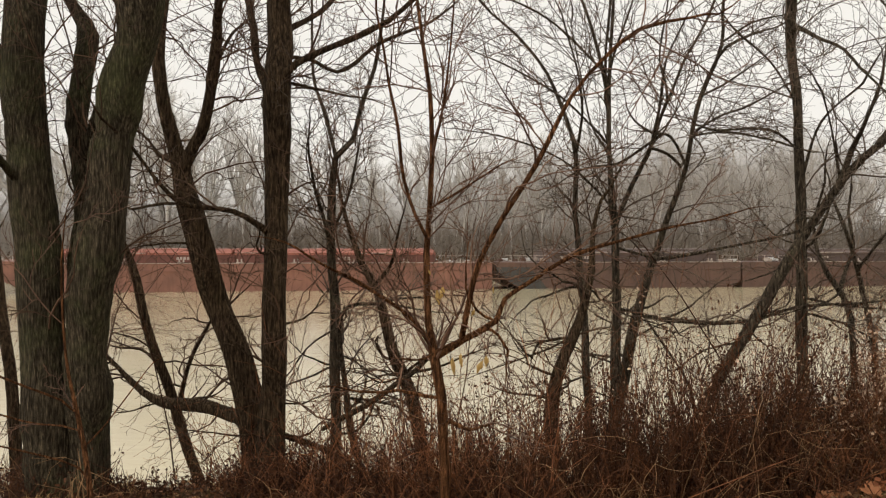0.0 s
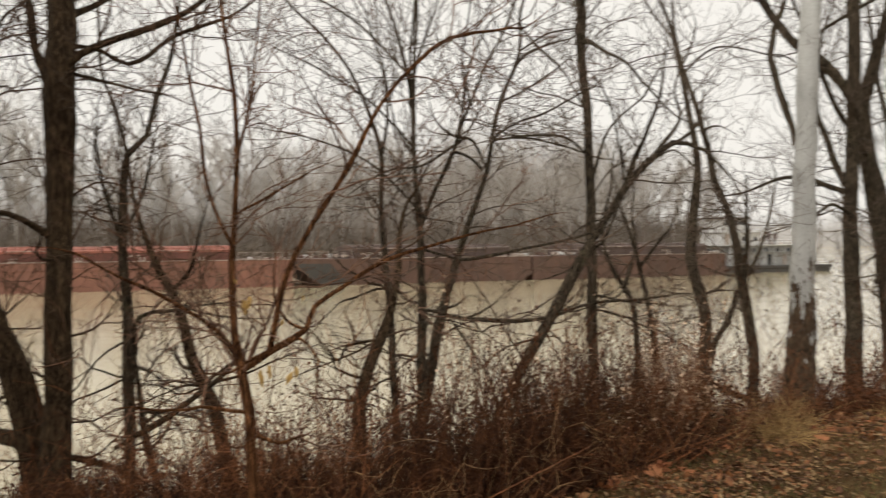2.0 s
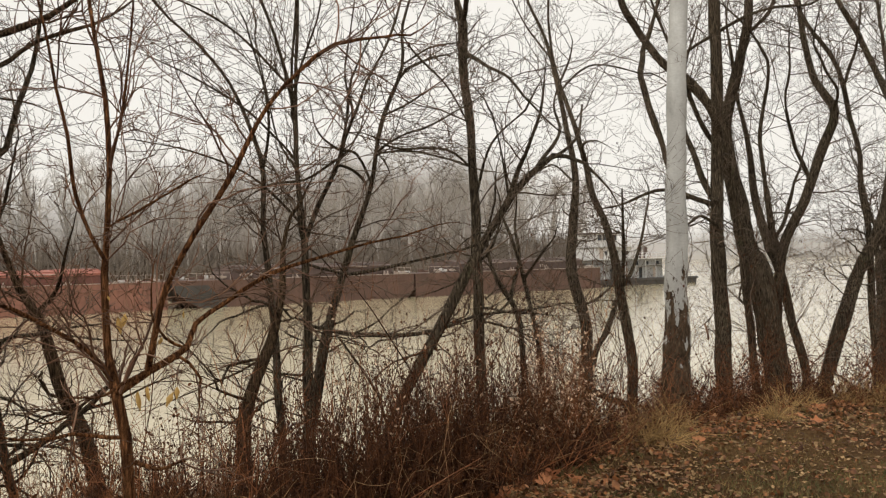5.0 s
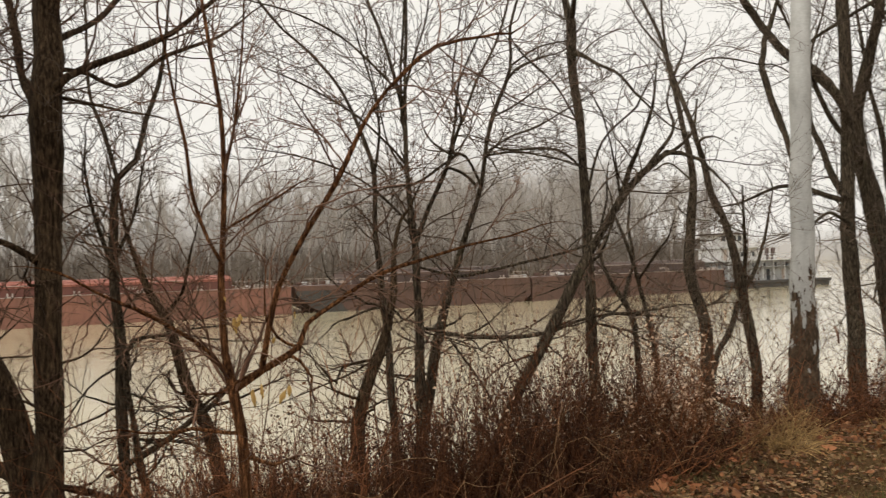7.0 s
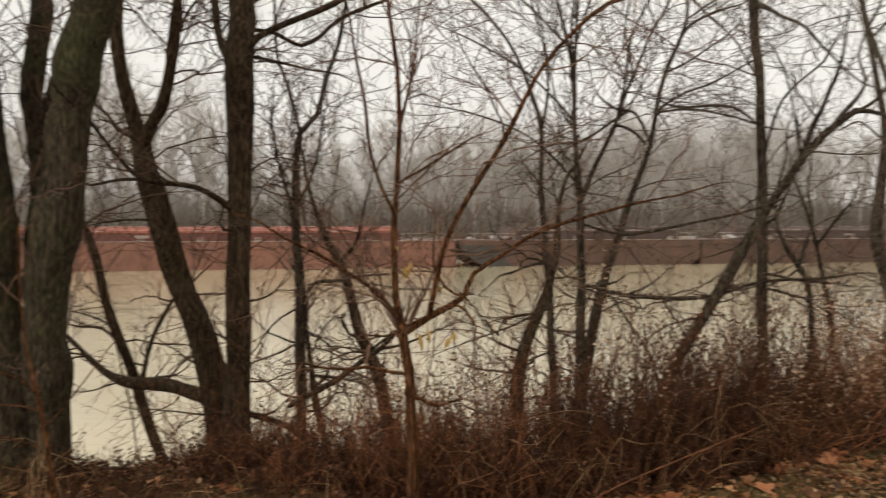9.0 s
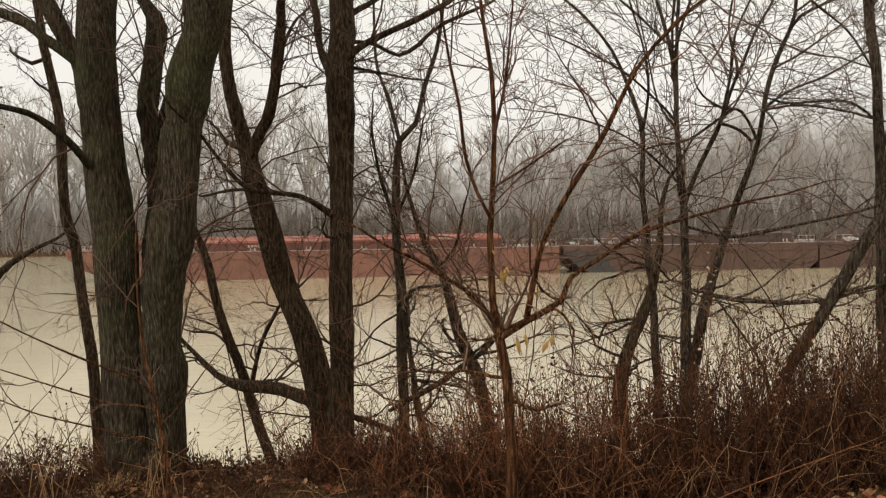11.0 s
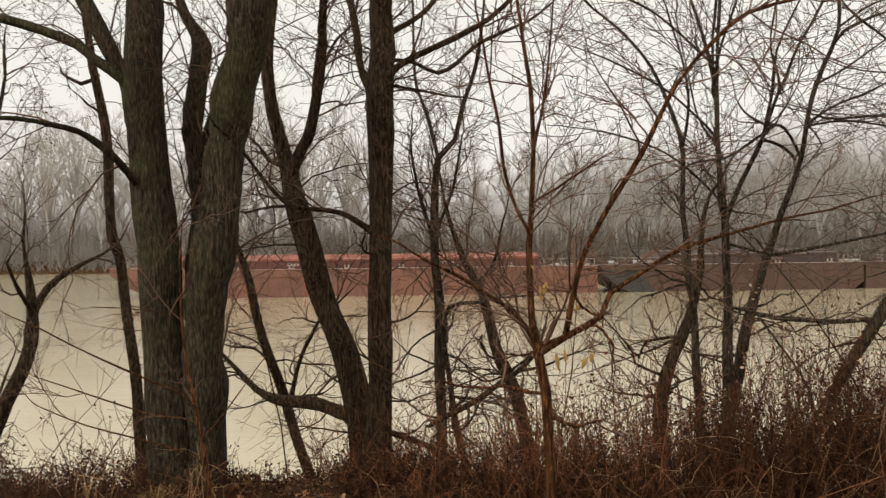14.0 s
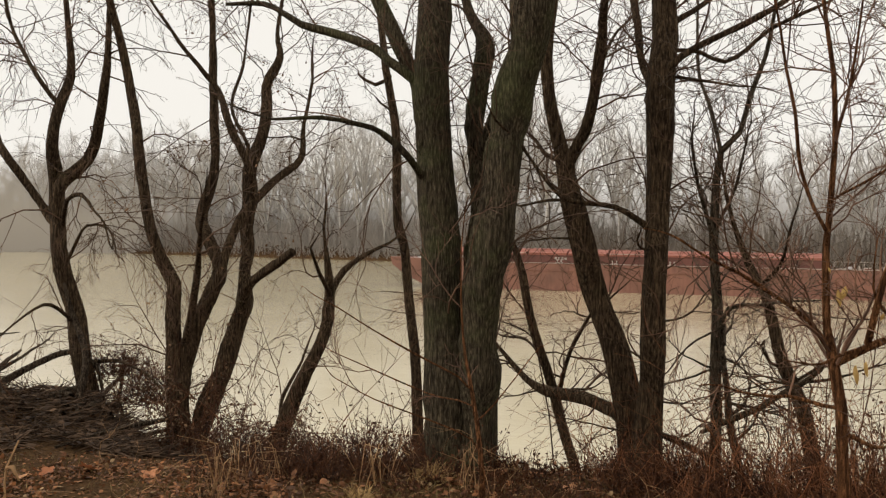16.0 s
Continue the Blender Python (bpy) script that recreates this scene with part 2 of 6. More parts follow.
class Wood:
    """Collects round, tapering lengths of wood, and leaves, into one mesh; alike lengths are worked out together."""

    def __init__(self):
        self.tubes, self.leaves, self.n = {}, [], 0

    def tube(self, p, sides=3, rough=0.0, rnd=None, cap=False):
        p = np.asarray(p, float)
        lobes = None
        if rough and rnd is not None:
            lobes = 1 + rnd.normal(0, rough, (1, sides)) + rnd.normal(0, rough * 0.5, (len(p), sides))
        self.tubes.setdefault((len(p), sides, cap, lobes is None), []).append((p, lobes))
        self.n += 1

    def leaf(self, at, size, rnd, flat=False, wide=0.42):
        """A small curled leaf of two folded halves."""
        self.leaves.append((at, size, wide, flat, rnd.normal(0, 1, 6)))
        self.n += 1

    def mesh(self, shift=(0, 0, 0)):
        verts, faces, n = [], [], 0
        for (m, sides, cap, bare), rows in self.tubes.items():
            p = np.array([r[0] for r in rows])
            pos = p[:, :, :3]
            tan = np.empty_like(pos)
            tan[:, 1:-1] = pos[:, 2:] - pos[:, :-2]
            tan[:, 0], tan[:, -1] = pos[:, 1] - pos[:, 0], pos[:, -1] - pos[:, -2]
            tan = unit(tan)
            ref = np.eye(3)[np.argmin(np.abs(tan).max(axis=1), axis=1)][:, None, :] * np.ones((1, m, 1))
            side = unit(cross(tan, ref))
            up = cross(side, tan)
            ring = RING[sides]
            r = p[:, :, 3][:, :, None] * np.ones((1, 1, sides))
            if not bare:
                r = r * np.array([q[1] for q in rows])
            v = pos[:, :, None] + r[..., None] * (ring[None, None, :, :1] * side[:, :, None] + ring[None, None, :, 1:] * up[:, :, None])
            i = np.arange(m - 1)[:, None] * sides
            j = np.arange(sides)[None]
            k = (j + 1) % sides
            one = np.stack([i + j, i + k, i + sides + k, i + sides + j], -1).reshape(-1, 4)
            starts = n + np.arange(len(rows)) * m * sides
            faces.append((one[None] + starts[:, None, None]).reshape(-1, 4))
            if cap:
                faces.append(np.arange(sides)[None] + starts[:, None] + (m - 1) * sides)
            verts.append(v.reshape(-1, 3))
            n += len(rows) * m * sides
        if self.leaves:
            at = np.array([q[0] for q in self.leaves])
            s = np.array([q[1] for q in self.leaves])[:, None]
            w = np.array([q[2] for q in self.leaves])[:, None] * s
            flat = np.array([q[3] for q in self.leaves])[:, None]
            raw = np.array([q[4] for q in self.leaves])
            a = unit(raw[:, :3] * np.where(flat, np.array([1, 1, 0.15]), 1.0))
            b = unit(cross(a, np.where(flat, np.array([0, 0, 1.0]) + 0.25 * raw[:, 3:], raw[:, 3:])))
            c = cross(a, b)
            v = np.stack([at, at + a * s * 0.35 + b * w + c * s * 0.14, at + a * s * 0.5, at + a * s * 0.35 - b * w + c * s * 0.12, at + a * s + c * s * 0.2,
                          at + a * s * 0.75 + b * w * 0.75 + c * s * 0.2, at + a * s * 0.75 - b * w * 0.75 + c * s * 0.1], 1)
            faces.append((LEAF_FACES[None] + (n + np.arange(len(at)) * 7)[:, None, None]).reshape(-1, 3))
            verts.append(v.reshape(-1, 3))
        return np.vstack(verts) - np.array(shift), faces


def shoot(rnd, at, way, length, radius, bend=0.5, lift=0.3, steps=4, tip=0.0011, crook=0.18):
    """A curved, tapering twig as points of x, y, z and radius."""
    d = np.array(way, float)
    d /= math.sqrt(d @ d) + 1e-9
    turn = rnd.normal(0, bend * crook, (steps, 3)) + rnd.normal(0, bend, 3) / steps
    turn[:, 2] += lift / steps
    d = unit(d + np.cumsum(turn, axis=0))
    out = np.empty((steps + 1, 4))
    out[0, :3], out[0, 3] = at, radius
    out[1:, :3] = np.asarray(at, float) + np.cumsum(d, axis=0) * (length / steps)
    out[1:, 3] = radius * (1 - np.arange(1, steps + 1) / steps) + tip
    return out


def spray(wood, rnd, at, way, length, radius, levels, kids, lift=0.3, leaves=None, chance=0.0):
    """A twig with side twigs that leave it in turn to either hand."""
    q = shoot(rnd, at, way, length, radius, 0.36, lift, (3, 6, 9)[levels], 0.001, 0.62)
    wood.tube(q, 4 if radius > 0.006 else 3)
    if leaves is not None and levels == 0 and rnd.random() < chance:
        leaves.leaf(q[-1, :3], rnd.uniform(0.015, 0.036), rnd, False, 0.3)
    if levels:
        flat = unit(cross(q[1, :3] - q[0, :3], rnd.normal(0, 1, 3)))
        hand = 1 if rnd.random() < 0.5 else -1
        for j in range(kids):
            f = 0.16 + 0.8 * (j + rnd.uniform(0.15, 0.85)) / kids
            u = f * (len(q) - 1)
            i = min(int(u), len(q) - 2)
            s = q[i] + (q[i + 1] - q[i]) * (u - i)
            d = unit(q[i + 1, :3] - q[i, :3])
            side = unit(cross(d, flat)) * hand + flat * rnd.normal(0, 0.4)
            hand = -hand
            spray(wood, rnd, s[:3], d + side * rnd.uniform(0.5, 1.0), length * (0.5 - 0.24 * f) * rnd.uniform(0.6, 1.35), max(0.0012, s[3] * 0.62), levels - 1, max(2, kids - 2), lift, leaves, chance)


# ---- the ground: a bank top, a fall to the river, and the far shore ----
EDGE_TURN = (-90, -80, -70, -60, -52, -45, -38, -30, -20, -10, 0, 15, 30, 40, 45, 53, 65, 80, 90)
EDGE_AWAY = (400, 70, 30, 15, 11, 9.9, 8.9, 7.2, 5.6, 5.0, 5.2, 5.8, 6.0, 6.1, 6.25, 6.7, 10, 60, 400)
RIVER = -3.7


def far_shore(x):
    """How far ahead the other shore lies."""
    return 250 - 0.10 * min(0, x) + (max(0.0, x - 165) * 2.2)


def ground_z(x, y):
    away, turn = math.hypot(x, y), math.degrees(math.atan2(-x, y))
    if abs(turn) >= 90:
        return 0.0
    past = away - float(np.interp(turn, EDGE_TURN, EDGE_AWAY))
    near = 0.0
    if past > -0.6:
        s = past + 0.6
        near = -0.10 * s * s if s < 2.2 else -0.484 - 0.44 * (s - 2.2)
    if 40 < turn < 70:
        # the flood's mound of driftwood
        near += 0.85 * math.exp(-(min(0.0, turn - 49) / 4.5) ** 2 - ((away - 8.9) / 1.2) ** 2)
    near = max(near, -7.5)
    rise = y - far_shore(x)
    far = max(-7.5, min(1.0, -3.7 + 0.35 * rise))
    if near > -7.4:
        near += 0.05 * noise.noise((x * 0.6, y * 0.6, 0)) + 0.02 * noise.noise((x * 2.3, y * 2.3, 3))
    return max(near, far) if y > 60 else near


def build_ground():
    rings = [0.0, 0.8, 1.6, 2.4, 3.0]
    while rings[-1] < 22:
        rings.append(rings[-1] * 1.035)
    while rings[-1] < 4000:
        rings.append(rings[-1] * 1.07)
    sides = 240
    verts, faces = [], []
    for r in rings:
        for j in range(sides):
            a = 2 * math.pi * j / sides
            x, y = -r * math.sin(a), r * math.cos(a)
            verts.append((x, y, ground_z(x, y)))
    for i in range(len(rings) - 1):
        for j in range(sides):
            k = (j + 1) % sides
            faces.append((i * sides + j, i * sides + k, (i + 1) * sides + k, (i + 1) * sides + j))
    tagged(new("ground", mesh_of("ground", verts, faces, SOIL)), "river bank of dark soil, thin grass and leaf litter", "ground", kind="structure")


build_ground()
bm = bmesh.new()
for x, y in ((-4000, 3), (4000, 3), (4000, 4000), (-4000, 4000)):
    bm.verts.new((x, y, RIVER))
bm.faces.new(bm.verts)
tagged(part("water", bm, WATER, None), "wide muddy river with small ripples", "river", kind="structure")


# ---- trees on the near bank ----
SHADES = {"dark": (BARK, TWIG), "grey": (BARK_GREY, TWIG), "young": (BARK_YOUNG, TWIG_YOUNG), "pale": (SYCAMORE, TWIG), "ash": (BARK_ASH, TWIG_ASH)}


def tree(name, label, shade, twigs, reach, droop, leafy, stems, low=()):
    """A bare tree: its trunk, its limbs and a crown of twigs grown along them. stems: lines of x, y, z and radius;
    low: how many crooked low boughs, between which heights and how long."""
    seed = int(abs(stems[0][0][0]) * 100) + int(stems[0][0][1] * 37) + len(stems)
    rnd = np.random.default_rng(seed)
    x, y, z, r = stems[0][0]
    foot = ground_z(x, y)
    stems = [list(s) for s in stems]
    lead = stems[0][1]
    if z > foot - 0.1:
        dx, dy, dz = x - lead[0], y - lead[1], max(0.05, lead[2] - z)
        drop = z - foot + 0.25
        stems[0].insert(0, (x + dx / dz * drop * 0.4, y + dy / dz * drop * 0.4, foot - 0.25, r * 1.35))
    else:
        stems[0][0] = (x, y, min(z, foot - 0.1), r * 1.2)
    base = (stems[0][0][0], stems[0][0][1], ground_z(stems[0][0][0], stems[0][0][1]))
    top = thing(name, *base, label, "tree", "bare trees on the river bank")
    woody, twiggy = SHADES[shade]
    crown, leaves = Wood(), Wood()
    lines = []
    for i, s in enumerate(stems):
        end, before = np.array(s[-1]), np.array(s[-2])
        stub = (end[2] < 3.4 and end[3] > 0.025) or end[3] >= s[0][3]
        if not stub and rnd.random() < 0.95:
            d = (end - before)[:3]
            d = d / (np.linalg.norm(d) + 1e-9)
            high = end[2] > 3.4
            more = shoot(rnd, end[:3], d + np.array([0, 0, 0.3 if high else 0.05]), end[3] * (75 if high else 50), end[3], 0.35, 0.25 if high else 0.05, 5, 0.004 if high else 0.001, 0.4)
            s = s + [tuple(v) for v in more[1:]]
        if lines:
            # root the limb inside the wood that bears it
            start = np.array(s[0])
            from_where = start[:3] - (np.array(s[1]) - start)[:3] / np.linalg.norm((np.array(s[1]) - start)[:3]) * start[3] * 7
            wood = np.vstack(lines)
            near = wood[np.argmin(np.linalg.norm(wood[:, :3] - from_where, axis=1))]
            gap = np.linalg.norm(near[:3] - start[:3])
            if 0.02 < gap < 0.7:
                s = [(*near[:3], min(near[3] * 0.6, start[3]))] + s
        q = smooth_path(s, 0.12 if i == 0 else 0.08)
        wob = rnd.normal(0, 1, (len(q), 3))
        for _ in range(2):
            wob[1:-1] = (wob[:-2] + wob[1:-1] + wob[2:]) / 3
        q[1:-1, :3] += wob[1:-1] * np.minimum(0.014 if i == 0 else 0.028, q[1:-1, 3:] * 0.5)
        swell = rnd.normal(0, 1, len(q))
        swell[1:-1] = (swell[:-2] + swell[1:-1] + swell[2:]) / 3
        q[1:-1, 3] *= 1 + (0.05 if i == 0 else 0.13) * swell[1:-1]
        w = Wood()
        big = q[0, 3] > 0.04
        w.tube(q, 12 if big else 6 if q[0, 3] > 0.012 else 5, 0.05 if big else 0.03, rnd, True)
        part("trunk" if i == 0 else "limb", w.mesh(base), BARK_ASH if i and shade == "pale" else woody, top)
        lines.append(q)
    if low:
        count, z0, z1, long = low
        wood = np.vstack([q for q in lines if q[0, 3] > 0.012])
        wood = wood[(wood[:, 2] > z0) & (wood[:, 2] < z1)]
        for _ in range(count):
            s = wood[rnd.integers(len(wood))]
            way = (rnd.choice((-1.0, 1.0)) * rnd.uniform(0.6, 1.0), rnd.normal(0, 0.35), rnd.uniform(-0.25, 0.4))
            q = shoot(rnd, s[:3], way, long * rnd.uniform(0.5, 1.3), min(s[3] * 0.45, rnd.uniform(0.006, 0.013)), 0.5, rnd.uniform(-0.3, 0.3), 10, 0.002, 0.42)
            w = Wood()
            w.tube(q, 5, 0.04, rnd, True)
            part("limb", w.mesh(base), woody, top)
            for j in range(4):
                i = int(rnd.integers(2, 10))
                d = unit(q[i + 1, :3] - q[i, :3]) if i < 10 else unit(q[i, :3] - q[i - 1, :3])
                spray(crown, rnd, q[i, :3], d + np.array([rnd.normal(0, 0.5), rnd.normal(0, 0.4), rnd.normal(0.05, 0.6)]), long * rnd.uniform(0.35, 0.8), max(0.002, q[i, 3] * 0.6), 1, 4, 0.05)
    # twigs, more of them on thin and high wood
    weights = []
    for k, q in enumerate(lines):
        seg = np.linalg.norm(np.diff(q[:, :3], axis=0), axis=1)
        high = np.clip((q[1:, 2] - base[2] - 0.3) / 0.8, 0.06, 1)
        weights += [(k, i, s * h / (0.05 + q[i + 1, 3])) for i, (s, h) in enumerate(zip(seg, high))]
    wt = np.array([w[2] for w in weights])
    picks = rnd.choice(len(weights), int(twigs * 0.25), p=wt / wt.sum())
    for j in picks:
        k, i, _ = weights[j]
        q = lines[k]
        d = q[i + 1, :3] - q[i, :3]
        d = unit(d)
        side = unit(cross(d, rnd.normal(0, 1, 3)))
        thick = min(0.3 * q[i, 3], 0.006) + 0.0012
        long = reach * rnd.uniform(0.5, 1.9)
        spray(crown, rnd, q[i, :3], side * rnd.uniform(0.5, 1) + d * rnd.uniform(0.5, 1.0), long, thick, 2, 6, 0.16 - 2.5 * droop, leaves if leafy else None, 0.5)
    if crown.n:
        tagged(part("crown", crown.mesh(base), twiggy, top), kind="stuff")
    if leaves.n:
        tagged(part("foliage", leaves.mesh(base), DEAD_LEAF, top, "few shrivelled brown leaves"), kind="stuff")
    return top


# -- bank trees --
tree("willow_tree", "dark bare leaning tree with drooping twigs on the bank", "dark", 260, 0.90, 0.45, 0, [
    [(-6.4, 5.75, -0.61, 0.117), (-6.43, 5.76, -0.45, 0.105), (-6.47, 5.76, 0.03, 0.104), (-6.55, 5.68, 0.64, 0.092), (-6.66, 5.59, 1.29, 0.08), (-6.66, 5.54, 1.49, 0.074), (-6.7, 5.54, 2.1, 0.069), (-6.58, 5.4, 2.44, 0.056), (-6.63, 5.49, 2.77, 0.048), (-6.64, 5.62, 3.11, 0.041), (-6.61, 5.56, 3.46, 0.029), (-6.67, 5.57, 3.93, 0.024)],
    [(-6.62, 5.5, 2.06, 0.062), (-6.41, 5.68, 2.39, 0.048), (-6.19, 5.59, 2.73, 0.041), (-6.04, 5.5, 3.05, 0.033), (-5.97, 5.44, 3.51, 0.024), (-5.93, 5.45, 3.91, 0.019)],
    [(-6.62, 5.5, 1.69, 0.051), (-6.82, 5.57, 1.78, 0.043), (-6.99, 5.48, 2.06, 0.041), (-7.11, 5.29, 2.37, 0.035), (-7.35, 5.37, 2.64, 0.03), (-7.36, 5.31, 3.02, 0.024)],
    [(-6.63, 5.5, 2.8, 0.026), (-6.78, 5.38, 3.08, 0.023), (-7.15, 5.42, 3.48, 0.018), (-7.21, 5.36, 3.83, 0.015)],
    [(-6.61, 5.52, 1.69, 0.023), (-6.37, 5.39, 1.91, 0.019), (-6.14, 5.34, 1.97, 0.016), (-5.95, 5.3, 1.83, 0.013), (-5.72, 5.21, 1.71, 0.01), (-5.65, 5.2, 1.54, 0.008)],
    [(-6.59, 5.54, 1.27, 0.017), (-6.52, 5.59, 1.48, 0.014), (-6.24, 5.49, 1.69, 0.014), (-6.15, 5.65, 1.67, 0.011), (-5.93, 5.54, 1.49, 0.008)],
    [(-6.55, 5.59, 0.82, 0.02), (-6.46, 5.36, 0.94, 0.017), (-6.41, 5.17, 0.98, 0.014), (-6.38, 4.95, 0.89, 0.011), (-6.39, 4.77, 0.76, 0.008)],
    [(-6.33, 5.84, 0.41, 0.02), (-6.09, 5.78, 0.43, 0.017), (-5.7, 5.64, 0.4, 0.013), (-5.46, 5.6, 0.3, 0.01)]])
tree("box_elder_tree", "dark multi-stemmed bare tree with clinging dead leaves on the bank", "dark", 380, 0.75, 0.22, 1, [
    [(-5.47, 5.85, -0.62, 0.109), (-5.45, 5.82, -0.35, 0.097), (-5.51, 5.85, 0.46, 0.075), (-5.47, 5.76, 1.19, 0.063), (-5.59, 5.73, 1.39, 0.058), (-5.58, 5.65, 1.54, 0.052), (-5.68, 5.57, 2.29, 0.047), (-5.84, 5.6, 2.88, 0.043), (-5.9, 5.54, 3.29, 0.038), (-5.89, 5.39, 3.69, 0.032), (-5.93, 5.35, 3.98, 0.027)],
    [(-5.44, 5.87, -0.51, 0.087), (-5.46, 5.95, 0.46, 0.07), (-5.29, 6.03, 1.04, 0.079), (-5.26, 6.14, 1.32, 0.069), (-5.39, 6.13, 1.55, 0.059), (-5.57, 6.25, 1.81, 0.06), (-5.42, 6.26, 2.24, 0.044), (-5.54, 6.37, 2.81, 0.042), (-5.62, 6.42, 3.57, 0.037), (-5.68, 6.44, 3.96, 0.035), (-5.66, 6.38, 4.27, 0.029)],
    [(-5.38, 5.93, -0.57, 0.109), (-5.37, 5.98, -0.33, 0.098), (-5.25, 6.24, 0.49, 0.092), (-5.19, 6.43, 1.03, 0.076), (-5.23, 6.55, 1.5, 0.06), (-5.25, 6.54, 1.71, 0.066), (-5.28, 6.59, 2.27, 0.067), (-5.27, 6.74, 2.66, 0.057), (-5.34, 6.92, 3.16, 0.052), (-5.2, 6.94, 3.46, 0.041), (-5.31, 7.03, 3.73, 0.024), (-5.3, 7.11, 4.16, 0.018)],
    [(-5.01, 6.24, 1.12, 0.047), (-4.76, 6.2, 1.31, 0.041), (-4.37, 6.06, 1.49, 0.037)],
    [(-5.19, 6.09, 1.35, 0.047), (-5.11, 6.3, 1.85, 0.043), (-5.04, 6.67, 2.16, 0.041), (-4.91, 6.92, 2.41, 0.034), (-4.98, 7.07, 2.78, 0.02), (-4.96, 7.18, 3.26, 0.015)],
    [(-5.01, 6.24, 2.25, 0.039), (-5.16, 6.12, 2.65, 0.034), (-5.4, 6.26, 3, 0.033), (-5.48, 6.19, 3.14, 0.028), (-5.71, 6.06, 3.46, 0.022), (-5.94, 5.91, 3.84, 0.017)],
    [(-5.01, 6.24, 2.46, 0.021), (-5.31, 6.35, 2.86, 0.016), (-5.41, 6.62, 3.31, 0.014), (-5.51, 6.82, 3.81, 0.012)],
    [(-5.41, 5.9, 0.63, 0.042), (-5.06, 5.61, 1.21, 0.03), (-4.75, 5.3, 1.6, 0.019)]])
tree("leaning_sapling", "leaning bare young tree with twiggy top on the bank", "dark", 60, 0.50, 0.00, 0, [
    [(-4.45, 5.91, -0.39, 0.09), (-4.47, 6.01, -0.22, 0.081), (-4.26, 6.06, 0.32, 0.069), (-4.06, 6.11, 0.8, 0.053), (-4.1, 6.24, 1.05, 0.049), (-4.07, 6.16, 1.33, 0.034), (-4.07, 6.11, 1.58, 0.014)],
    [(-4.06, 6.19, 1.08, 0.034), (-4.07, 6.4, 1.32, 0.027), (-3.88, 6.55, 1.5, 0.02), (-3.8, 6.78, 1.59, 0.013)],
    [(-4.06, 6.18, 1.13, 0.022), (-3.91, 5.75, 1.39, 0.016), (-3.71, 5.36, 1.53, 0.009)],
    [(-4.38, 5.97, -0.05, 0.022), (-4.54, 6.16, 0.15, 0.02), (-4.57, 6.52, 0.46, 0.013)]])
tree("slim_tree", "slim bare tree behind the large double trunk", "dark", 50, 0.60, 0.00, 0, [
    [(-3.68, 7.32, -0.62, 0.056), (-3.68, 7.24, -0.3, 0.052), (-3.75, 7.26, 0.44, 0.049), (-3.88, 7.33, 1.09, 0.046), (-3.94, 7.29, 1.59, 0.043), (-3.95, 7.21, 1.74, 0.043), (-3.96, 7.17, 2.48, 0.041), (-3.99, 7.12, 3, 0.038), (-4.02, 7.05, 3.28, 0.038), (-4.07, 7.06, 3.58, 0.033), (-4.16, 7.12, 3.98, 0.028), (-4.21, 7.12, 4.32, 0.023)],
    [(-4.03, 7.14, 3.22, 0.016), (-4.24, 7.23, 3.17, 0.017), (-4.35, 7.2, 3.23, 0.014), (-4.49, 7.32, 3.31, 0.011)],
    [(-3.98, 7.16, 2.86, 0.014), (-3.68, 6.35, 2.82, 0.01)]])
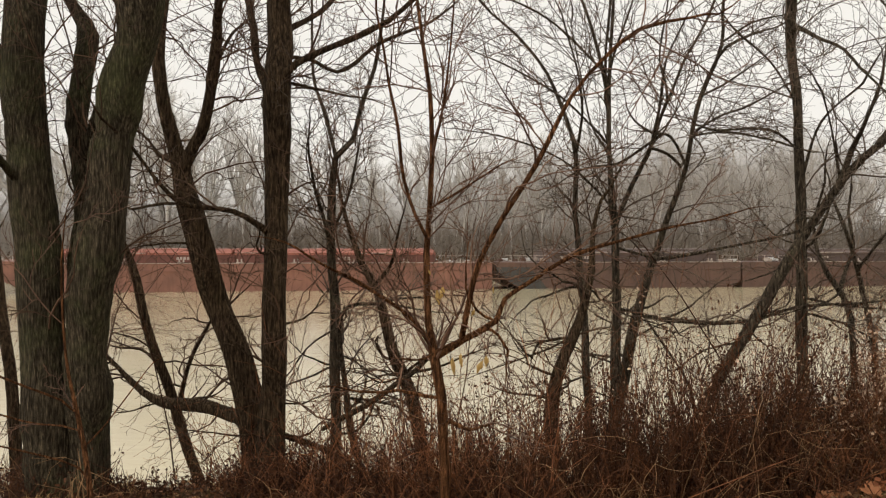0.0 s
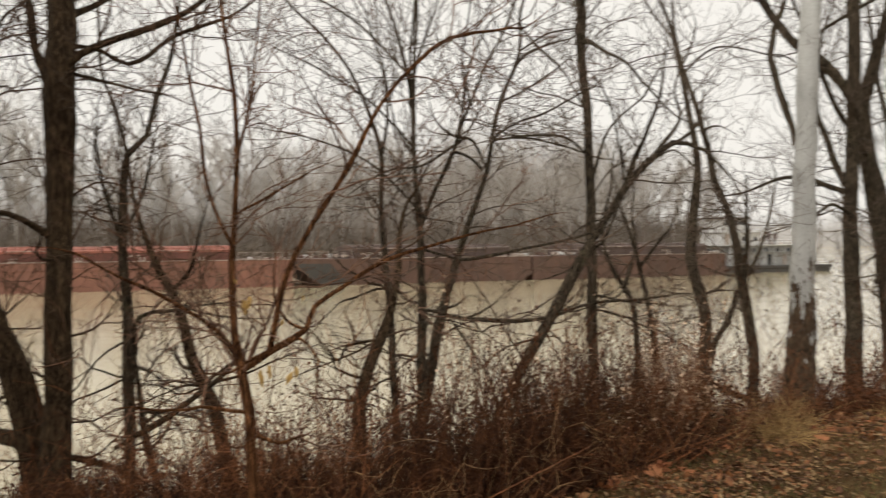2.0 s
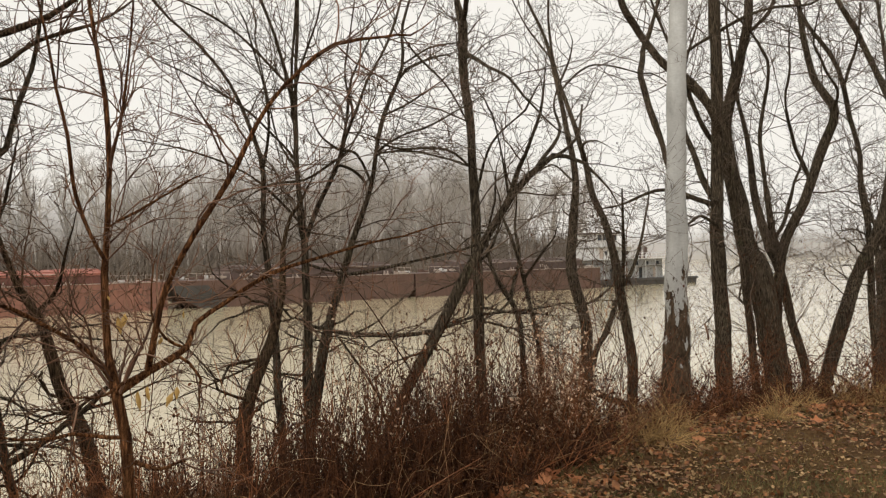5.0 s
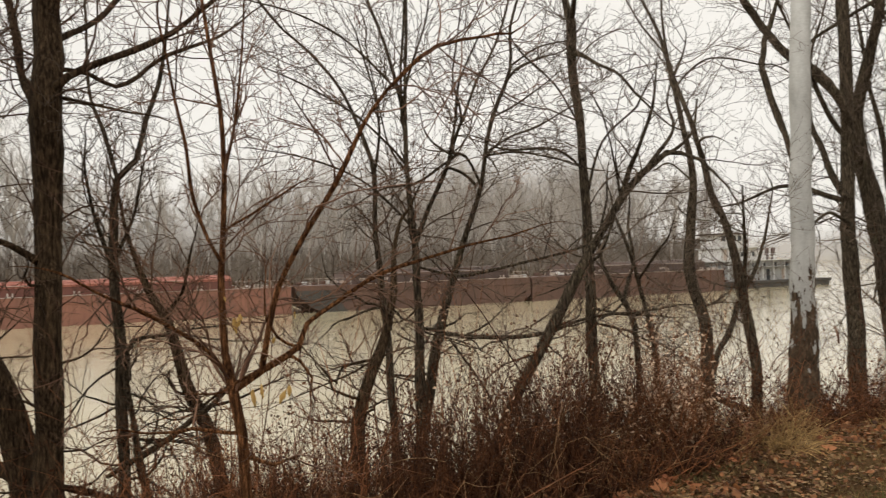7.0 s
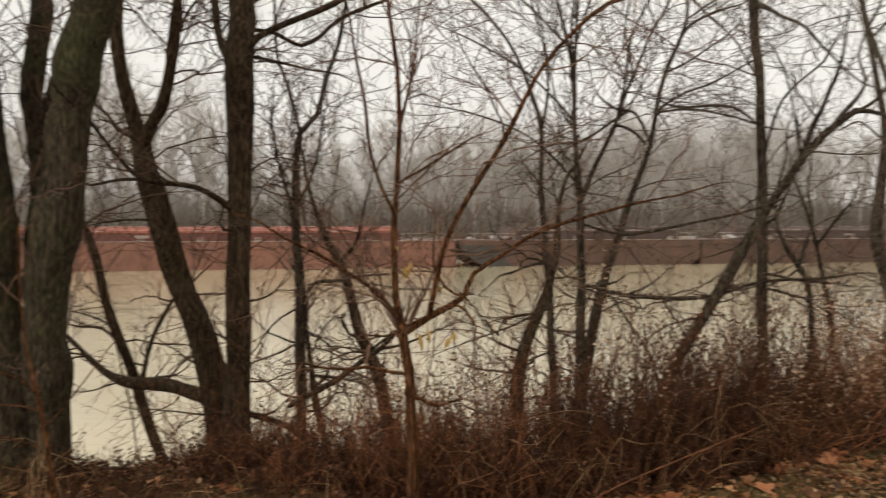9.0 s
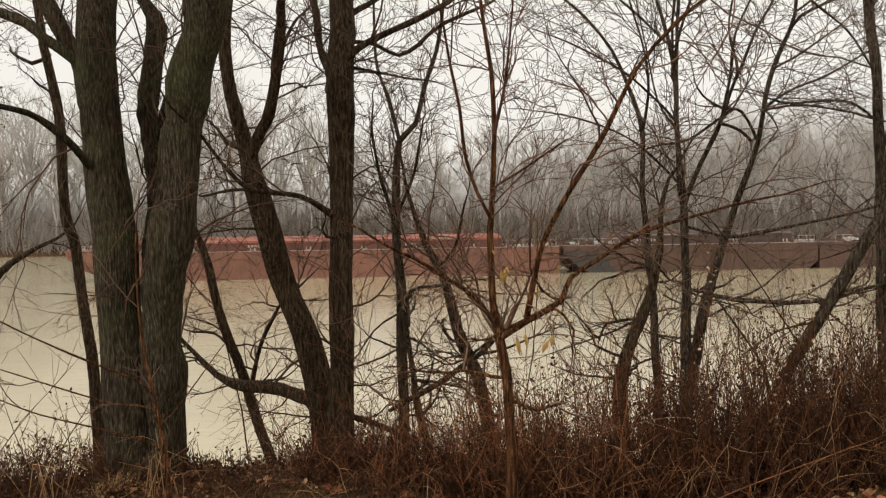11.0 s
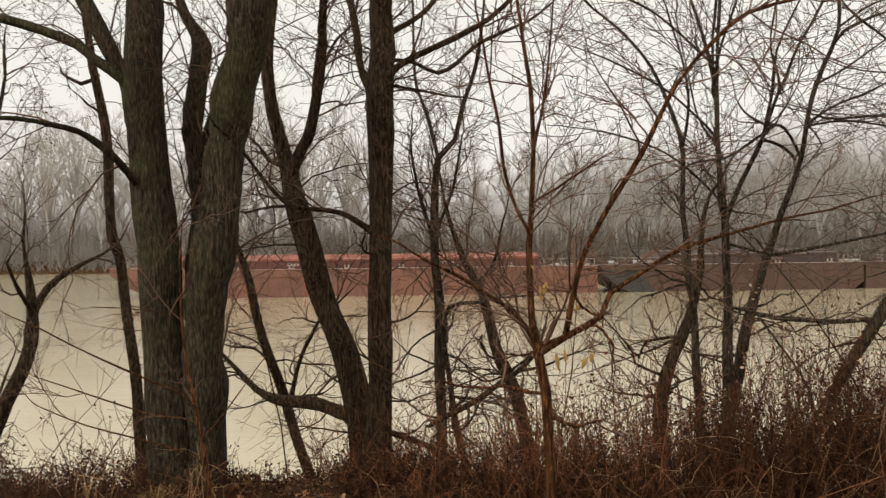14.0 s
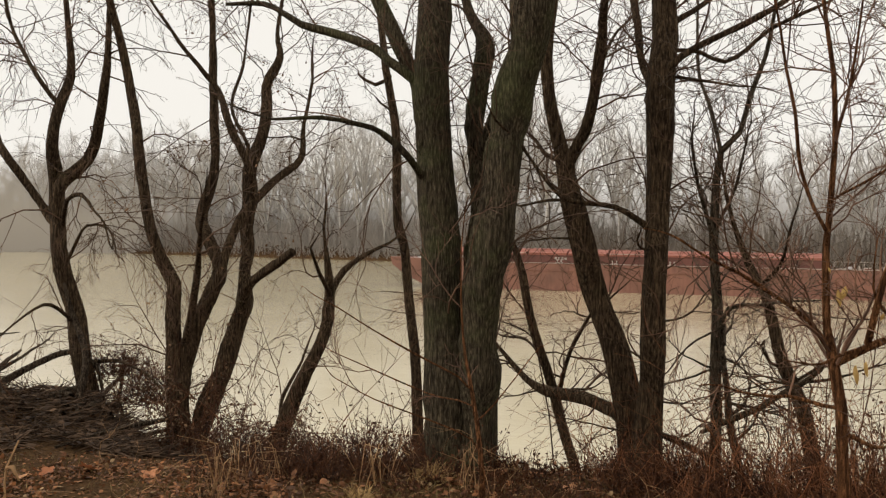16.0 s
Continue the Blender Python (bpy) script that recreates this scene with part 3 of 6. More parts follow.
tree("silver_maple_tree", "large double-trunked bare tree with furrowed mossy grey bark", "grey", 400, 0.80, 0.00, 0, [
    [(-2.46, 5.35, -0.31, 0.197), (-2.49, 5.37, -0.13, 0.176), (-2.5, 5.3, 0.52, 0.156), (-2.54, 5.31, 1.11, 0.138), (-2.59, 5.33, 1.71, 0.134), (-2.64, 5.3, 2.31, 0.123), (-2.64, 5.24, 2.78, 0.118), (-2.67, 5.33, 3.32, 0.116), (-2.65, 5.29, 3.63, 0.109)],
    [(-2.35, 5.4, -0.3, 0.201), (-2.33, 5.4, -0.12, 0.175), (-2.26, 5.3, 0.54, 0.146), (-2.24, 5.25, 0.94, 0.138), (-2.19, 5.21, 1.4, 0.141), (-2.1, 5.23, 1.97, 0.131), (-2.03, 5.23, 2.39, 0.136), (-1.91, 5.17, 2.82, 0.141), (-1.85, 5.13, 3.17, 0.132), (-1.8, 5.1, 3.45, 0.12)],
    [(-2.35, 5.4, 1.23, 0.06), (-2.39, 5.5, 1.7, 0.057), (-2.42, 5.55, 2.25, 0.058), (-2.41, 5.59, 2.73, 0.063), (-2.42, 5.69, 3.06, 0.065), (-2.54, 5.7, 3.3, 0.039), (-2.58, 5.68, 3.45, 0.034), (-2.64, 5.72, 3.72, 0.028)],
    [(-2.29, 5.44, 2.39, 0.043), (-2.21, 5.36, 2.49, 0.04), (-2.12, 5.38, 2.66, 0.039), (-2.01, 5.25, 2.77, 0.038), (-1.98, 5.14, 2.99, 0.035), (-1.99, 5.14, 3.27, 0.03)],
    [(-2.71, 5.23, 2.5, 0.063), (-2.77, 5.32, 2.7, 0.06), (-2.89, 5.3, 2.92, 0.057), (-3.03, 5.31, 3.19, 0.054), (-3.13, 5.28, 3.4, 0.05), (-3.26, 5.31, 3.67, 0.043)],
    [(-2.82, 5.18, 2.8, 0.036), (-2.92, 5.14, 2.87, 0.034), (-3.06, 5.18, 2.97, 0.034), (-3.37, 5.13, 3.1, 0.031), (-3.64, 5.08, 3.19, 0.025), (-3.76, 5.02, 3.27, 0.021), (-3.96, 5.05, 3.36, 0.02), (-4.22, 4.94, 3.35, 0.013)],
    [(-2.65, 5.27, 1.99, 0.033), (-2.69, 5.19, 2.06, 0.029), (-2.68, 4.93, 2.19, 0.026), (-2.81, 4.85, 2.31, 0.022), (-2.84, 4.56, 2.34, 0.018), (-3.01, 4.46, 2.37, 0.014), (-3.16, 4.13, 2.32, 0.009)]])
tree("crooked_tree", "dark bare leaning tree with forked trunk and low bough", "dark", 430, 0.70, 0.00, 0, [
    [(-1.37, 6.34, -0.26, 0.113), (-1.41, 6.34, -0.1, 0.106), (-1.45, 6.31, 0.36, 0.104), (-1.55, 6.27, 0.82, 0.098), (-1.71, 6.28, 1.21, 0.094), (-1.79, 6.17, 1.57, 0.097), (-1.899, 6.15, 2.01, 0.08), (-1.98, 6.21, 2.31, 0.057), (-2.039, 6.14, 2.65, 0.052), (-2.079, 6.12, 3.01, 0.046), (-2.08, 6.22, 3.33, 0.039), (-2.05, 6.21, 3.67, 0.033)],
    [(-1.919, 6.2, 2.13, 0.049), (-1.75, 6.12, 2.5, 0.045), (-1.68, 6.08, 2.85, 0.042), (-1.6, 5.91, 3.2, 0.034), (-1.55, 5.76, 3.32, 0.028), (-1.5, 5.64, 3.51, 0.023)],
    [(-1.46, 6.32, 0.31, 0.056), (-1.59, 6.45, 0.32, 0.053), (-1.99, 6.55, 0.36, 0.05), (-2.3, 6.61, 0.42, 0.033), (-2.66, 6.72, 0.7, 0.019)],
    [(-1.7, 6.26, 2.95, 0.015), (-1.64, 6.48, 3.26, 0.013), (-1.58, 6.79, 3.47, 0.01)],
    [(-2.01, 6.17, 2.26, 0.02), (-2.24, 6.57, 2.36, 0.017), (-2.4, 6.85, 2.47, 0.01)]], low=(6, 0.1, 1.6, 0.7))
tree("hackberry_tree", "tall dark straight bare tree with curved side branches", "dark", 300, 0.80, 0.00, 0, [
    [(-1.25, 5.95, -0.27, 0.148), (-1.23, 5.94, -0.1, 0.13), (-1.23, 6.02, 0.49, 0.092), (-1.19, 5.89, 1.04, 0.085), (-1.2, 5.9, 1.57, 0.081), (-1.21, 5.97, 1.72, 0.082), (-1.19, 5.98, 2.26, 0.091), (-1.18, 5.91, 2.71, 0.097), (-1.16, 5.99, 3.07, 0.089), (-1.18, 6.03, 3.35, 0.086), (-1.16, 5.95, 3.65, 0.078)],
    [(-1.23, 5.96, 2.66, 0.034), (-1.34, 6.12, 2.9, 0.032), (-1.41, 6.28, 3.16, 0.031), (-1.51, 6.48, 3.51, 0.027), (-1.58, 6.6, 3.82, 0.025)],
    [(-1.18, 5.97, 2.74, 0.034), (-1.09, 5.84, 2.84, 0.03), (-0.85, 5.88, 2.99, 0.024), (-0.59, 5.73, 3.06, 0.021), (-0.36, 5.63, 3.14, 0.017), (-0.2, 5.51, 3.24, 0.014)],
    [(-1.14, 5.98, 3.05, 0.028), (-1.12, 6.11, 3.2, 0.024), (-0.91, 6.34, 3.41, 0.021), (-0.8, 6.46, 3.6, 0.019)],
    [(-0.98, 6, 2.96, 0.014), (-0.92, 6.02, 2.95, 0.015), (-0.77, 6.12, 2.9, 0.016), (-0.64, 6.25, 3, 0.016), (-0.5, 6.35, 3.15, 0.014), (-0.11, 6.45, 3.35, 0.011)],
    [(-1.26, 5.95, 1.74, 0.027), (-1.29, 5.87, 1.77, 0.021), (-1.42, 5.64, 1.86, 0.017), (-1.66, 5.46, 1.88, 0.016), (-1.74, 5.29, 1.95, 0.014), (-1.96, 5.22, 2.25, 0.01), (-2.03, 4.96, 2.37, 0.007)],
    [(-1.82, 5.81, 1.92, 0.012), (-2.07, 6.05, 1.92, 0.011), (-2.32, 6.22, 1.9, 0.01)],
    [(-1.12, 5.98, 2.79, 0.012), (-0.93, 5.83, 2.73, 0.011), (-0.7, 5.75, 2.66, 0.008)],
    [(-1.21, 5.96, 0.3, 0.022), (-1.12, 6.2, 0.2, 0.026), (-0.91, 6.31, 0.1, 0.026), (-0.8, 6.55, -0.07, 0.024)]], low=(7, 0.2, 1.7, 0.7))
tree("slender_tree", "slender dark leaning bare stem", "dark", 90, 0.50, 0.00, 0, [
    [(-2.11, 7.29, -0.51, 0.057), (-2.15, 7.31, -0.39, 0.052), (-2.35, 7.28, 0.28, 0.048), (-2.48, 7.1, 0.84, 0.042), (-2.59, 7.04, 1.32, 0.037), (-2.71, 7.1, 1.61, 0.025), (-2.8, 7.09, 1.87, 0.015)],
    [(-2.29, 7.23, 0.24, 0.023), (-2.13, 7, 0.64, 0.019), (-1.86, 6.68, 1.01, 0.014), (-1.71, 6.57, 1.12, 0.009)],
    [(-2.4, 7.2, 0.54, 0.015), (-2.7, 7.49, 0.7, 0.013), (-2.98, 7.79, 0.68, 0.011)]], low=(6, 0.0, 1.4, 0.6))
tree("twin_stem_tree", "thin bare tree with paired stems and fine twigs", "ash", 280, 0.60, 0.00, 0, [
    [(-0.88, 6.82, -0.45, 0.052), (-0.88, 6.85, -0.28, 0.047), (-0.89, 6.88, 0.38, 0.044), (-0.88, 6.88, 1.13, 0.039), (-0.9, 6.82, 1.53, 0.034), (-0.91, 6.85, 1.87, 0.034), (-0.87, 6.86, 2.35, 0.025), (-0.74, 6.91, 2.5, 0.021), (-0.66, 6.84, 2.78, 0.018), (-0.56, 6.9, 3.08, 0.016), (-0.51, 6.83, 3.35, 0.014), (-0.48, 6.78, 3.61, 0.009)],
    [(-0.87, 6.83, 2.32, 0.018), (-1, 7.04, 2.77, 0.017), (-1.12, 7.19, 3.12, 0.015), (-1.15, 7.36, 3.71, 0.01)],
    [(-0.69, 6.85, -0.3, 0.035), (-0.71, 6.76, -0.03, 0.032), (-0.79, 6.65, 0.57, 0.024), (-0.8, 6.53, 0.91, 0.017), (-0.75, 6.42, 1.15, 0.017), (-0.55, 6.42, 1.18, 0.013), (-0.33, 6.38, 1.22, 0.008)],
    [(-0.89, 6.82, 1.59, 0.018), (-0.98, 6.54, 2.01, 0.015), (-1.01, 6.28, 2.33, 0.01), (-0.96, 6.05, 2.54, 0.006)],
    [(-0.89, 6.82, 1.77, 0.016), (-0.74, 6.6, 2.06, 0.013), (-0.64, 6.32, 2.36, 0.008)]], low=(12, 0.0, 1.4, 0.9))
tree("bent_tree", "bent bare stem leaning over the water", "dark", 110, 0.50, 0.00, 0, [
    [(-0.13, 6.58, -0.19, 0.054), (-0.16, 6.56, -0.05, 0.051), (-0.27, 6.57, 0.49, 0.048), (-0.41, 6.51, 0.84, 0.043), (-0.52, 6.5, 1.25, 0.032), (-0.64, 6.57, 1.47, 0.026), (-0.74, 6.59, 1.76, 0.017), (-0.79, 6.47, 2.01, 0.011)],
    [(-0.1, 6.58, 0.77, 0.013), (-0.21, 6.45, 0.67, 0.019), (-0.34, 6.24, 0.61, 0.021), (-0.52, 6.03, 0.5, 0.02), (-0.72, 5.86, 0.4, 0.018), (-0.84, 5.78, 0.35, 0.014)],
    [(-0.55, 6.56, 1.3, 0.015), (-0.39, 6.2, 1.48, 0.012), (-0.31, 5.92, 1.74, 0.008)]], low=(7, 0.1, 1.3, 0.8))
tree("forked_sapling", "reddish-brown forked sapling with a few yellow leaves", "young", 260, 0.52, 0.00, 0, [
    [(0.01, 4.04, 0.54, 0.027), (0, 4.03, 0.66, 0.024), (-0.01, 4, 0.9, 0.024), (-0.04, 4, 1.08, 0.024), (-0.07, 4.05, 1.25, 0.017), (-0.08, 4.07, 1.59, 0.015), (-0.07, 4.08, 1.71, 0.013), (-0.05, 4.01, 2.04, 0.012), (-0.06, 4.04, 2.36, 0.011), (-0.09, 4.03, 2.56, 0.009), (-0.12, 4.05, 2.78, 0.008), (-0.14, 4.04, 2.92, 0.007)],
    [(-0.04, 4.04, 1.07, 0.02), (0.09, 4.06, 1.16, 0.019), (0.26, 4.12, 1.25, 0.015), (0.31, 4.2, 1.35, 0.012), (0.46, 4.25, 1.44, 0.011), (0.68, 4.24, 1.57, 0.01), (0.96, 4.29, 1.65, 0.009), (1.2, 4.25, 1.72, 0.007), (1.36, 4.22, 1.75, 0.006)],
    [(0.09, 4.04, 1.17, 0.016), (0.12, 3.98, 1.35, 0.014), (0.17, 3.98, 1.53, 0.014), (0.25, 3.91, 1.69, 0.014), (0.42, 3.82, 1.98, 0.013), (0.58, 3.76, 2.29, 0.011), (0.72, 3.7, 2.45, 0.01), (0.87, 3.66, 2.56, 0.009), (1.04, 3.51, 2.57, 0.006)],
    [(-0.05, 4.04, 1.1, 0.015), (-0.14, 3.93, 1.26, 0.012), (-0.29, 3.91, 1.38, 0.01), (-0.41, 3.77, 1.47, 0.009), (-0.51, 3.69, 1.52, 0.007), (-0.59, 3.65, 1.57, 0.006)],
    [(-0.07, 4.04, 1.65, 0.011), (-0.13, 3.99, 1.76, 0.01), (-0.19, 3.99, 1.94, 0.009), (-0.21, 3.86, 2.16, 0.009), (-0.25, 3.86, 2.35, 0.008), (-0.27, 3.81, 2.51, 0.006), (-0.3, 3.75, 2.67, 0.005)],
    [(-0.05, 4.04, 2.06, 0.008), (-0, 3.89, 2.26, 0.006), (0.04, 3.77, 2.57, 0.005), (0.05, 3.61, 2.71, 0.004)],
    [(-0.06, 4.04, 1.79, 0.005), (0.05, 3.83, 1.85, 0.005), (0.18, 3.61, 1.92, 0.004)]], low=(5, 0.5, 1.3, 0.6))
tree("ash_tree", "bare tree with several upright forked stems", "ash", 400, 0.75, 0.00, 0, [
    [(1.42, 6.89, -0.16, 0.059), (1.41, 6.83, 0.17, 0.054), (1.43, 6.9, 0.8, 0.042), (1.43, 6.86, 1.36, 0.034), (1.41, 6.84, 1.77, 0.03), (1.37, 6.87, 2.36, 0.019), (1.35, 6.92, 2.99, 0.018), (1.23, 6.9, 3.45, 0.013), (1.12, 6.93, 3.75, 0.013), (1.02, 6.9, 4.01, 0.009)],
    [(1.43, 6.88, 1.82, 0.024), (1.54, 7.02, 2.03, 0.019), (1.75, 7.01, 2.47, 0.018), (1.93, 7.15, 2.89, 0.015), (2.07, 7.16, 3.23, 0.013), (2.28, 7.21, 3.59, 0.013), (2.44, 7.27, 4.02, 0.01)],
    [(1.35, 6.9, 2.88, 0.012), (1.3, 6.67, 3.18, 0.012), (1.31, 6.49, 3.64, 0.011), (1.29, 6.36, 3.81, 0.007)],
    [(1.34, 6.9, 2.84, 0.012), (1.39, 6.78, 3.18, 0.011), (1.48, 6.53, 3.53, 0.008), (1.47, 6.29, 3.76, 0.005)],
    [(1.69, 6.82, 2.42, 0.012), (1.91, 7.11, 2.41, 0.014), (2.07, 7.29, 2.32, 0.015)],
    [(1.38, 6.9, 2.37, 0.012), (1.25, 7.07, 2.67, 0.009), (1.18, 7.19, 3.12, 0.007), (1.14, 7.43, 3.61, 0.006)],
    [(1.82, 6.79, 2.83, 0.011), (1.72, 6.63, 3.12, 0.009), (1.75, 6.54, 3.47, 0.007), (1.72, 6.25, 3.73, 0.005)],
    [(1.43, 6.88, 1.11, 0.014), (1.57, 6.95, 1.08, 0.016), (1.8, 6.92, 1.02, 0.019), (2.22, 6.83, 1, 0.019), (2.46, 6.67, 1.03, 0.016), (2.76, 6.75, 1.11, 0.014), (2.96, 6.61, 1.16, 0.012), (3.26, 6.58, 1.17, 0.01), (3.46, 6.44, 1.21, 0.007)],
    [(1.64, 6.84, 1.55, 0.012), (1.75, 6.7, 1.52, 0.014), (1.92, 6.48, 1.56, 0.014), (2.25, 6.31, 1.63, 0.011), (2.43, 5.95, 1.7, 0.009), (2.61, 5.83, 1.77, 0.006)],
    [(1.67, 6.83, 1.01, 0.009), (1.89, 6.91, 0.72, 0.009), (2.1, 7.16, 0.44, 0.012), (2.18, 7.15, 0.09, 0.013)],
    [(1.72, 6.68, 2.68, 0.012), (1.72, 6.56, 2.89, 0.011), (1.71, 6.4, 3.04, 0.008), (1.77, 6.28, 3.22, 0.007), (1.79, 6.08, 3.32, 0.005)],
    [(1.36, 6.76, 1.88, 0.02), (1.36, 6.82, 2.37, 0.019), (1.36, 6.85, 2.81, 0.017), (1.42, 7.07, 3.32, 0.014), (1.44, 7.05, 3.7, 0.013), (1.47, 7.17, 3.98, 0.01)],
    [(1.35, 6.9, 2.0, 0.011), (0.95, 6.6, 2.3, 0.009), (0.5, 6.4, 2.45, 0.007), (0.15, 6.3, 2.5, 0.004)],
    [(1.36, 6.87, 2.45, 0.011), (1.0, 6.7, 2.78, 0.009), (0.55, 6.5, 3.0, 0.007), (0.2, 6.3, 3.1, 0.005)],
    [(1.3, 6.9, 3.1, 0.011), (0.9, 6.7, 3.4, 0.009), (0.5, 6.5, 3.55, 0.007), (0.1, 6.4, 3.62, 0.005)]], low=(9, 0.1, 1.6, 1.0))
tree("ash_tree", "bare tree leaning with upright forked stems", "ash", 190, 0.75, 0.00, 0, [
    [(1.5, 7.38, -0.29, 0.064), (1.51, 7.32, 0.17, 0.057), (1.59, 7.31, 0.55, 0.05), (1.66, 7.26, 0.95, 0.044), (1.79, 7.33, 1.33, 0.037), (1.94, 7.32, 1.78, 0.026), (2.09, 7.19, 2.3, 0.02), (2.21, 7.18, 2.91, 0.019), (2.38, 7.13, 3.34, 0.015), (2.4, 7.16, 3.73, 0.013), (2.47, 7.04, 4.01, 0.011)],
    [(2.1, 7.22, 2.31, 0.013), (1.95, 7.15, 2.56, 0.013), (1.73, 6.9, 2.56, 0.012), (1.54, 6.71, 2.63, 0.008)],
    [(2.39, 7.13, 3.37, 0.011), (2.47, 6.67, 3.41, 0.009), (2.63, 6.32, 3.38, 0.005)],
    [(2.21, 7.19, 2.91, 0.011), (2.25, 6.65, 2.92, 0.009), (2.37, 6.18, 3.02, 0.005)],
    [(2.16, 7.08, 2.61, 0.013), (2.31, 6.88, 2.7, 0.011), (2.39, 6.5, 2.72, 0.009), (2.66, 6.33, 2.88, 0.005)],
    [(2.37, 7.01, 3.3, 0.013), (2.59, 7.02, 3.4, 0.011), (2.87, 7.08, 3.5, 0.007), (3.06, 7.35, 3.69, 0.006)],
    [(2.15, 7.08, 2.56, 0.011), (2.33, 6.8, 2.55, 0.009), (2.53, 6.39, 2.43, 0.007), (2.59, 6.12, 2.34, 0.005)],
    [(1.72, 7.2, 2.47, 0.013), (1.54, 7.42, 2.36, 0.011), (1.31, 7.89, 2.35, 0.008), (1.06, 8.03, 2.2, 0.006)]], low=(6, 0.1, 1.6, 0.9))
tree("ash_tree", "thin bare upright stem", "ash", 130, 0.60, 0.00, 0, [
    [(1.22, 7.03, -0.12, 0.039), (1.2, 6.96, 0.54, 0.035), (1.21, 7.07, 0.99, 0.033), (1.13, 7.06, 1.69, 0.026), (1.11, 7.04, 1.93, 0.023), (1.12, 7.02, 2.37, 0.021), (1.05, 7.04, 2.68, 0.019), (0.89, 7.13, 3.1, 0.014), (0.62, 7.12, 3.43, 0.012), (0.41, 7.07, 3.6, 0.01)],
    [(1.12, 7.05, 2.39, 0.014), (1.12, 6.74, 2.71, 0.011), (1.05, 6.51, 2.97, 0.009), (0.92, 6.33, 3.31, 0.007)]], low=(5, 0.2, 1.5, 0.8))
tree("leaning_tree", "dark leaning bare stem in the thicket", "dark", 60, 0.50, 0.00, 0, [
    [(0.84, 6.48, -0.04, 0.057), (0.85, 6.44, 0.45, 0.054), (0.94, 6.41, 0.79, 0.047), (1.06, 6.42, 1.06, 0.039), (1.12, 6.37, 1.43, 0.028), (1.16, 6.47, 1.72, 0.019), (1.23, 6.47, 1.98, 0.013)]], low=(6, 0.1, 1.3, 0.8))
tree("elm_tree", "straight slim bare tree with a forked top", "ash", 150, 0.80, 0.00, 0, [
    [(2.93, 6.81, -0.22, 0.058), (2.92, 6.78, 0.27, 0.052), (2.9, 6.75, 0.71, 0.049), (2.89, 6.75, 1.2, 0.046), (2.9, 6.78, 1.69, 0.048), (2.89, 6.75, 1.87, 0.043), (2.9, 6.81, 2.54, 0.039), (2.86, 6.85, 3.21, 0.04), (2.84, 6.8, 3.67, 0.045), (2.78, 6.79, 3.86, 0.028), (2.79, 6.91, 4.19, 0.023)],
    [(2.85, 6.84, 3.66, 0.028), (2.77, 6.55, 3.78, 0.024), (2.67, 6.23, 3.95, 0.019)],
    [(2.92, 6.82, 2.14, 0.012), (3.01, 6.64, 2.61, 0.01), (3.17, 6.3, 2.85, 0.009)],
    [(2.89, 6.83, 2.79, 0.01), (2.57, 6.55, 3.06, 0.009), (2.22, 6.27, 3.21, 0.009)],
    [(2.91, 6.82, 2.39, 0.01), (2.62, 6.7, 2.56, 0.01), (2.16, 6.55, 2.53, 0.009)],
    [(2.85, 6.72, 3.38, 0.02), (2.92, 6.53, 3.26, 0.017), (2.98, 6.22, 3.09, 0.014), (3.05, 6.1, 2.92, 0.011), (3.07, 5.8, 2.69, 0.009)]], low=(6, 0.3, 1.8, 0.9))
tree("leaning_elm_tree", "bare tree leaning far over with broken forked top", "ash", 130, 0.60, 0.00, 0, [
    [(1.95, 6.85, -0.12, 0.043), (2.03, 6.76, 0.17, 0.045), (2.3, 6.66, 0.72, 0.047), (2.56, 6.58, 1.22, 0.046), (2.72, 6.53, 1.53, 0.042), (2.86, 6.54, 1.74, 0.035), (3.08, 6.37, 2.17, 0.033), (3.26, 6.23, 2.38, 0.028), (3.41, 6.28, 2.48, 0.024), (3.49, 6.2, 2.46, 0.016)],
    [(3.04, 6.43, 2.11, 0.026), (3.08, 6.3, 2.34, 0.023), (3.05, 6.1, 2.45, 0.018)],
    [(3.26, 6.31, 2.38, 0.019), (3.6, 6.5, 2.71, 0.015), (3.66, 6.7, 2.99, 0.01), (3.85, 6.81, 3.33, 0.011)],
    [(3.35, 6.27, 2.43, 0.014), (3.62, 6.26, 2.62, 0.012), (3.77, 6.4, 2.94, 0.01)],
    [(3.05, 6.42, 2.14, 0.012), (2.89, 6.22, 2.51, 0.009), (2.7, 5.96, 2.73, 0.009)]], low=(6, 0.3, 1.9, 0.9))
tree("bank_sapling", "crooked bare sapling forking low in the reddish brush", "ash", 45, 0.50, 0.00, 0, [
    [(3.41, 6.91, -0.14, 0.034), (3.36, 6.85, 0.28, 0.03), (3.4, 6.92, 0.67, 0.028), (3.36, 6.87, 1.01, 0.028), (3.34, 6.99, 1.22, 0.025), (3.22, 6.99, 1.39, 0.023), (3.19, 7.11, 1.57, 0.018), (3.15, 7.1, 1.8, 0.013), (3.17, 6.95, 2.15, 0.01)],
    [(3.32, 6.96, 1.23, 0.02), (3.41, 7.07, 1.41, 0.018), (3.57, 7.28, 1.62, 0.013), (3.59, 7.4, 1.92, 0.011)],
    [(3.32, 6.96, 1.25, 0.013), (3.1, 6.73, 1.18, 0.01), (2.79, 6.36, 1.14, 0.007)]])
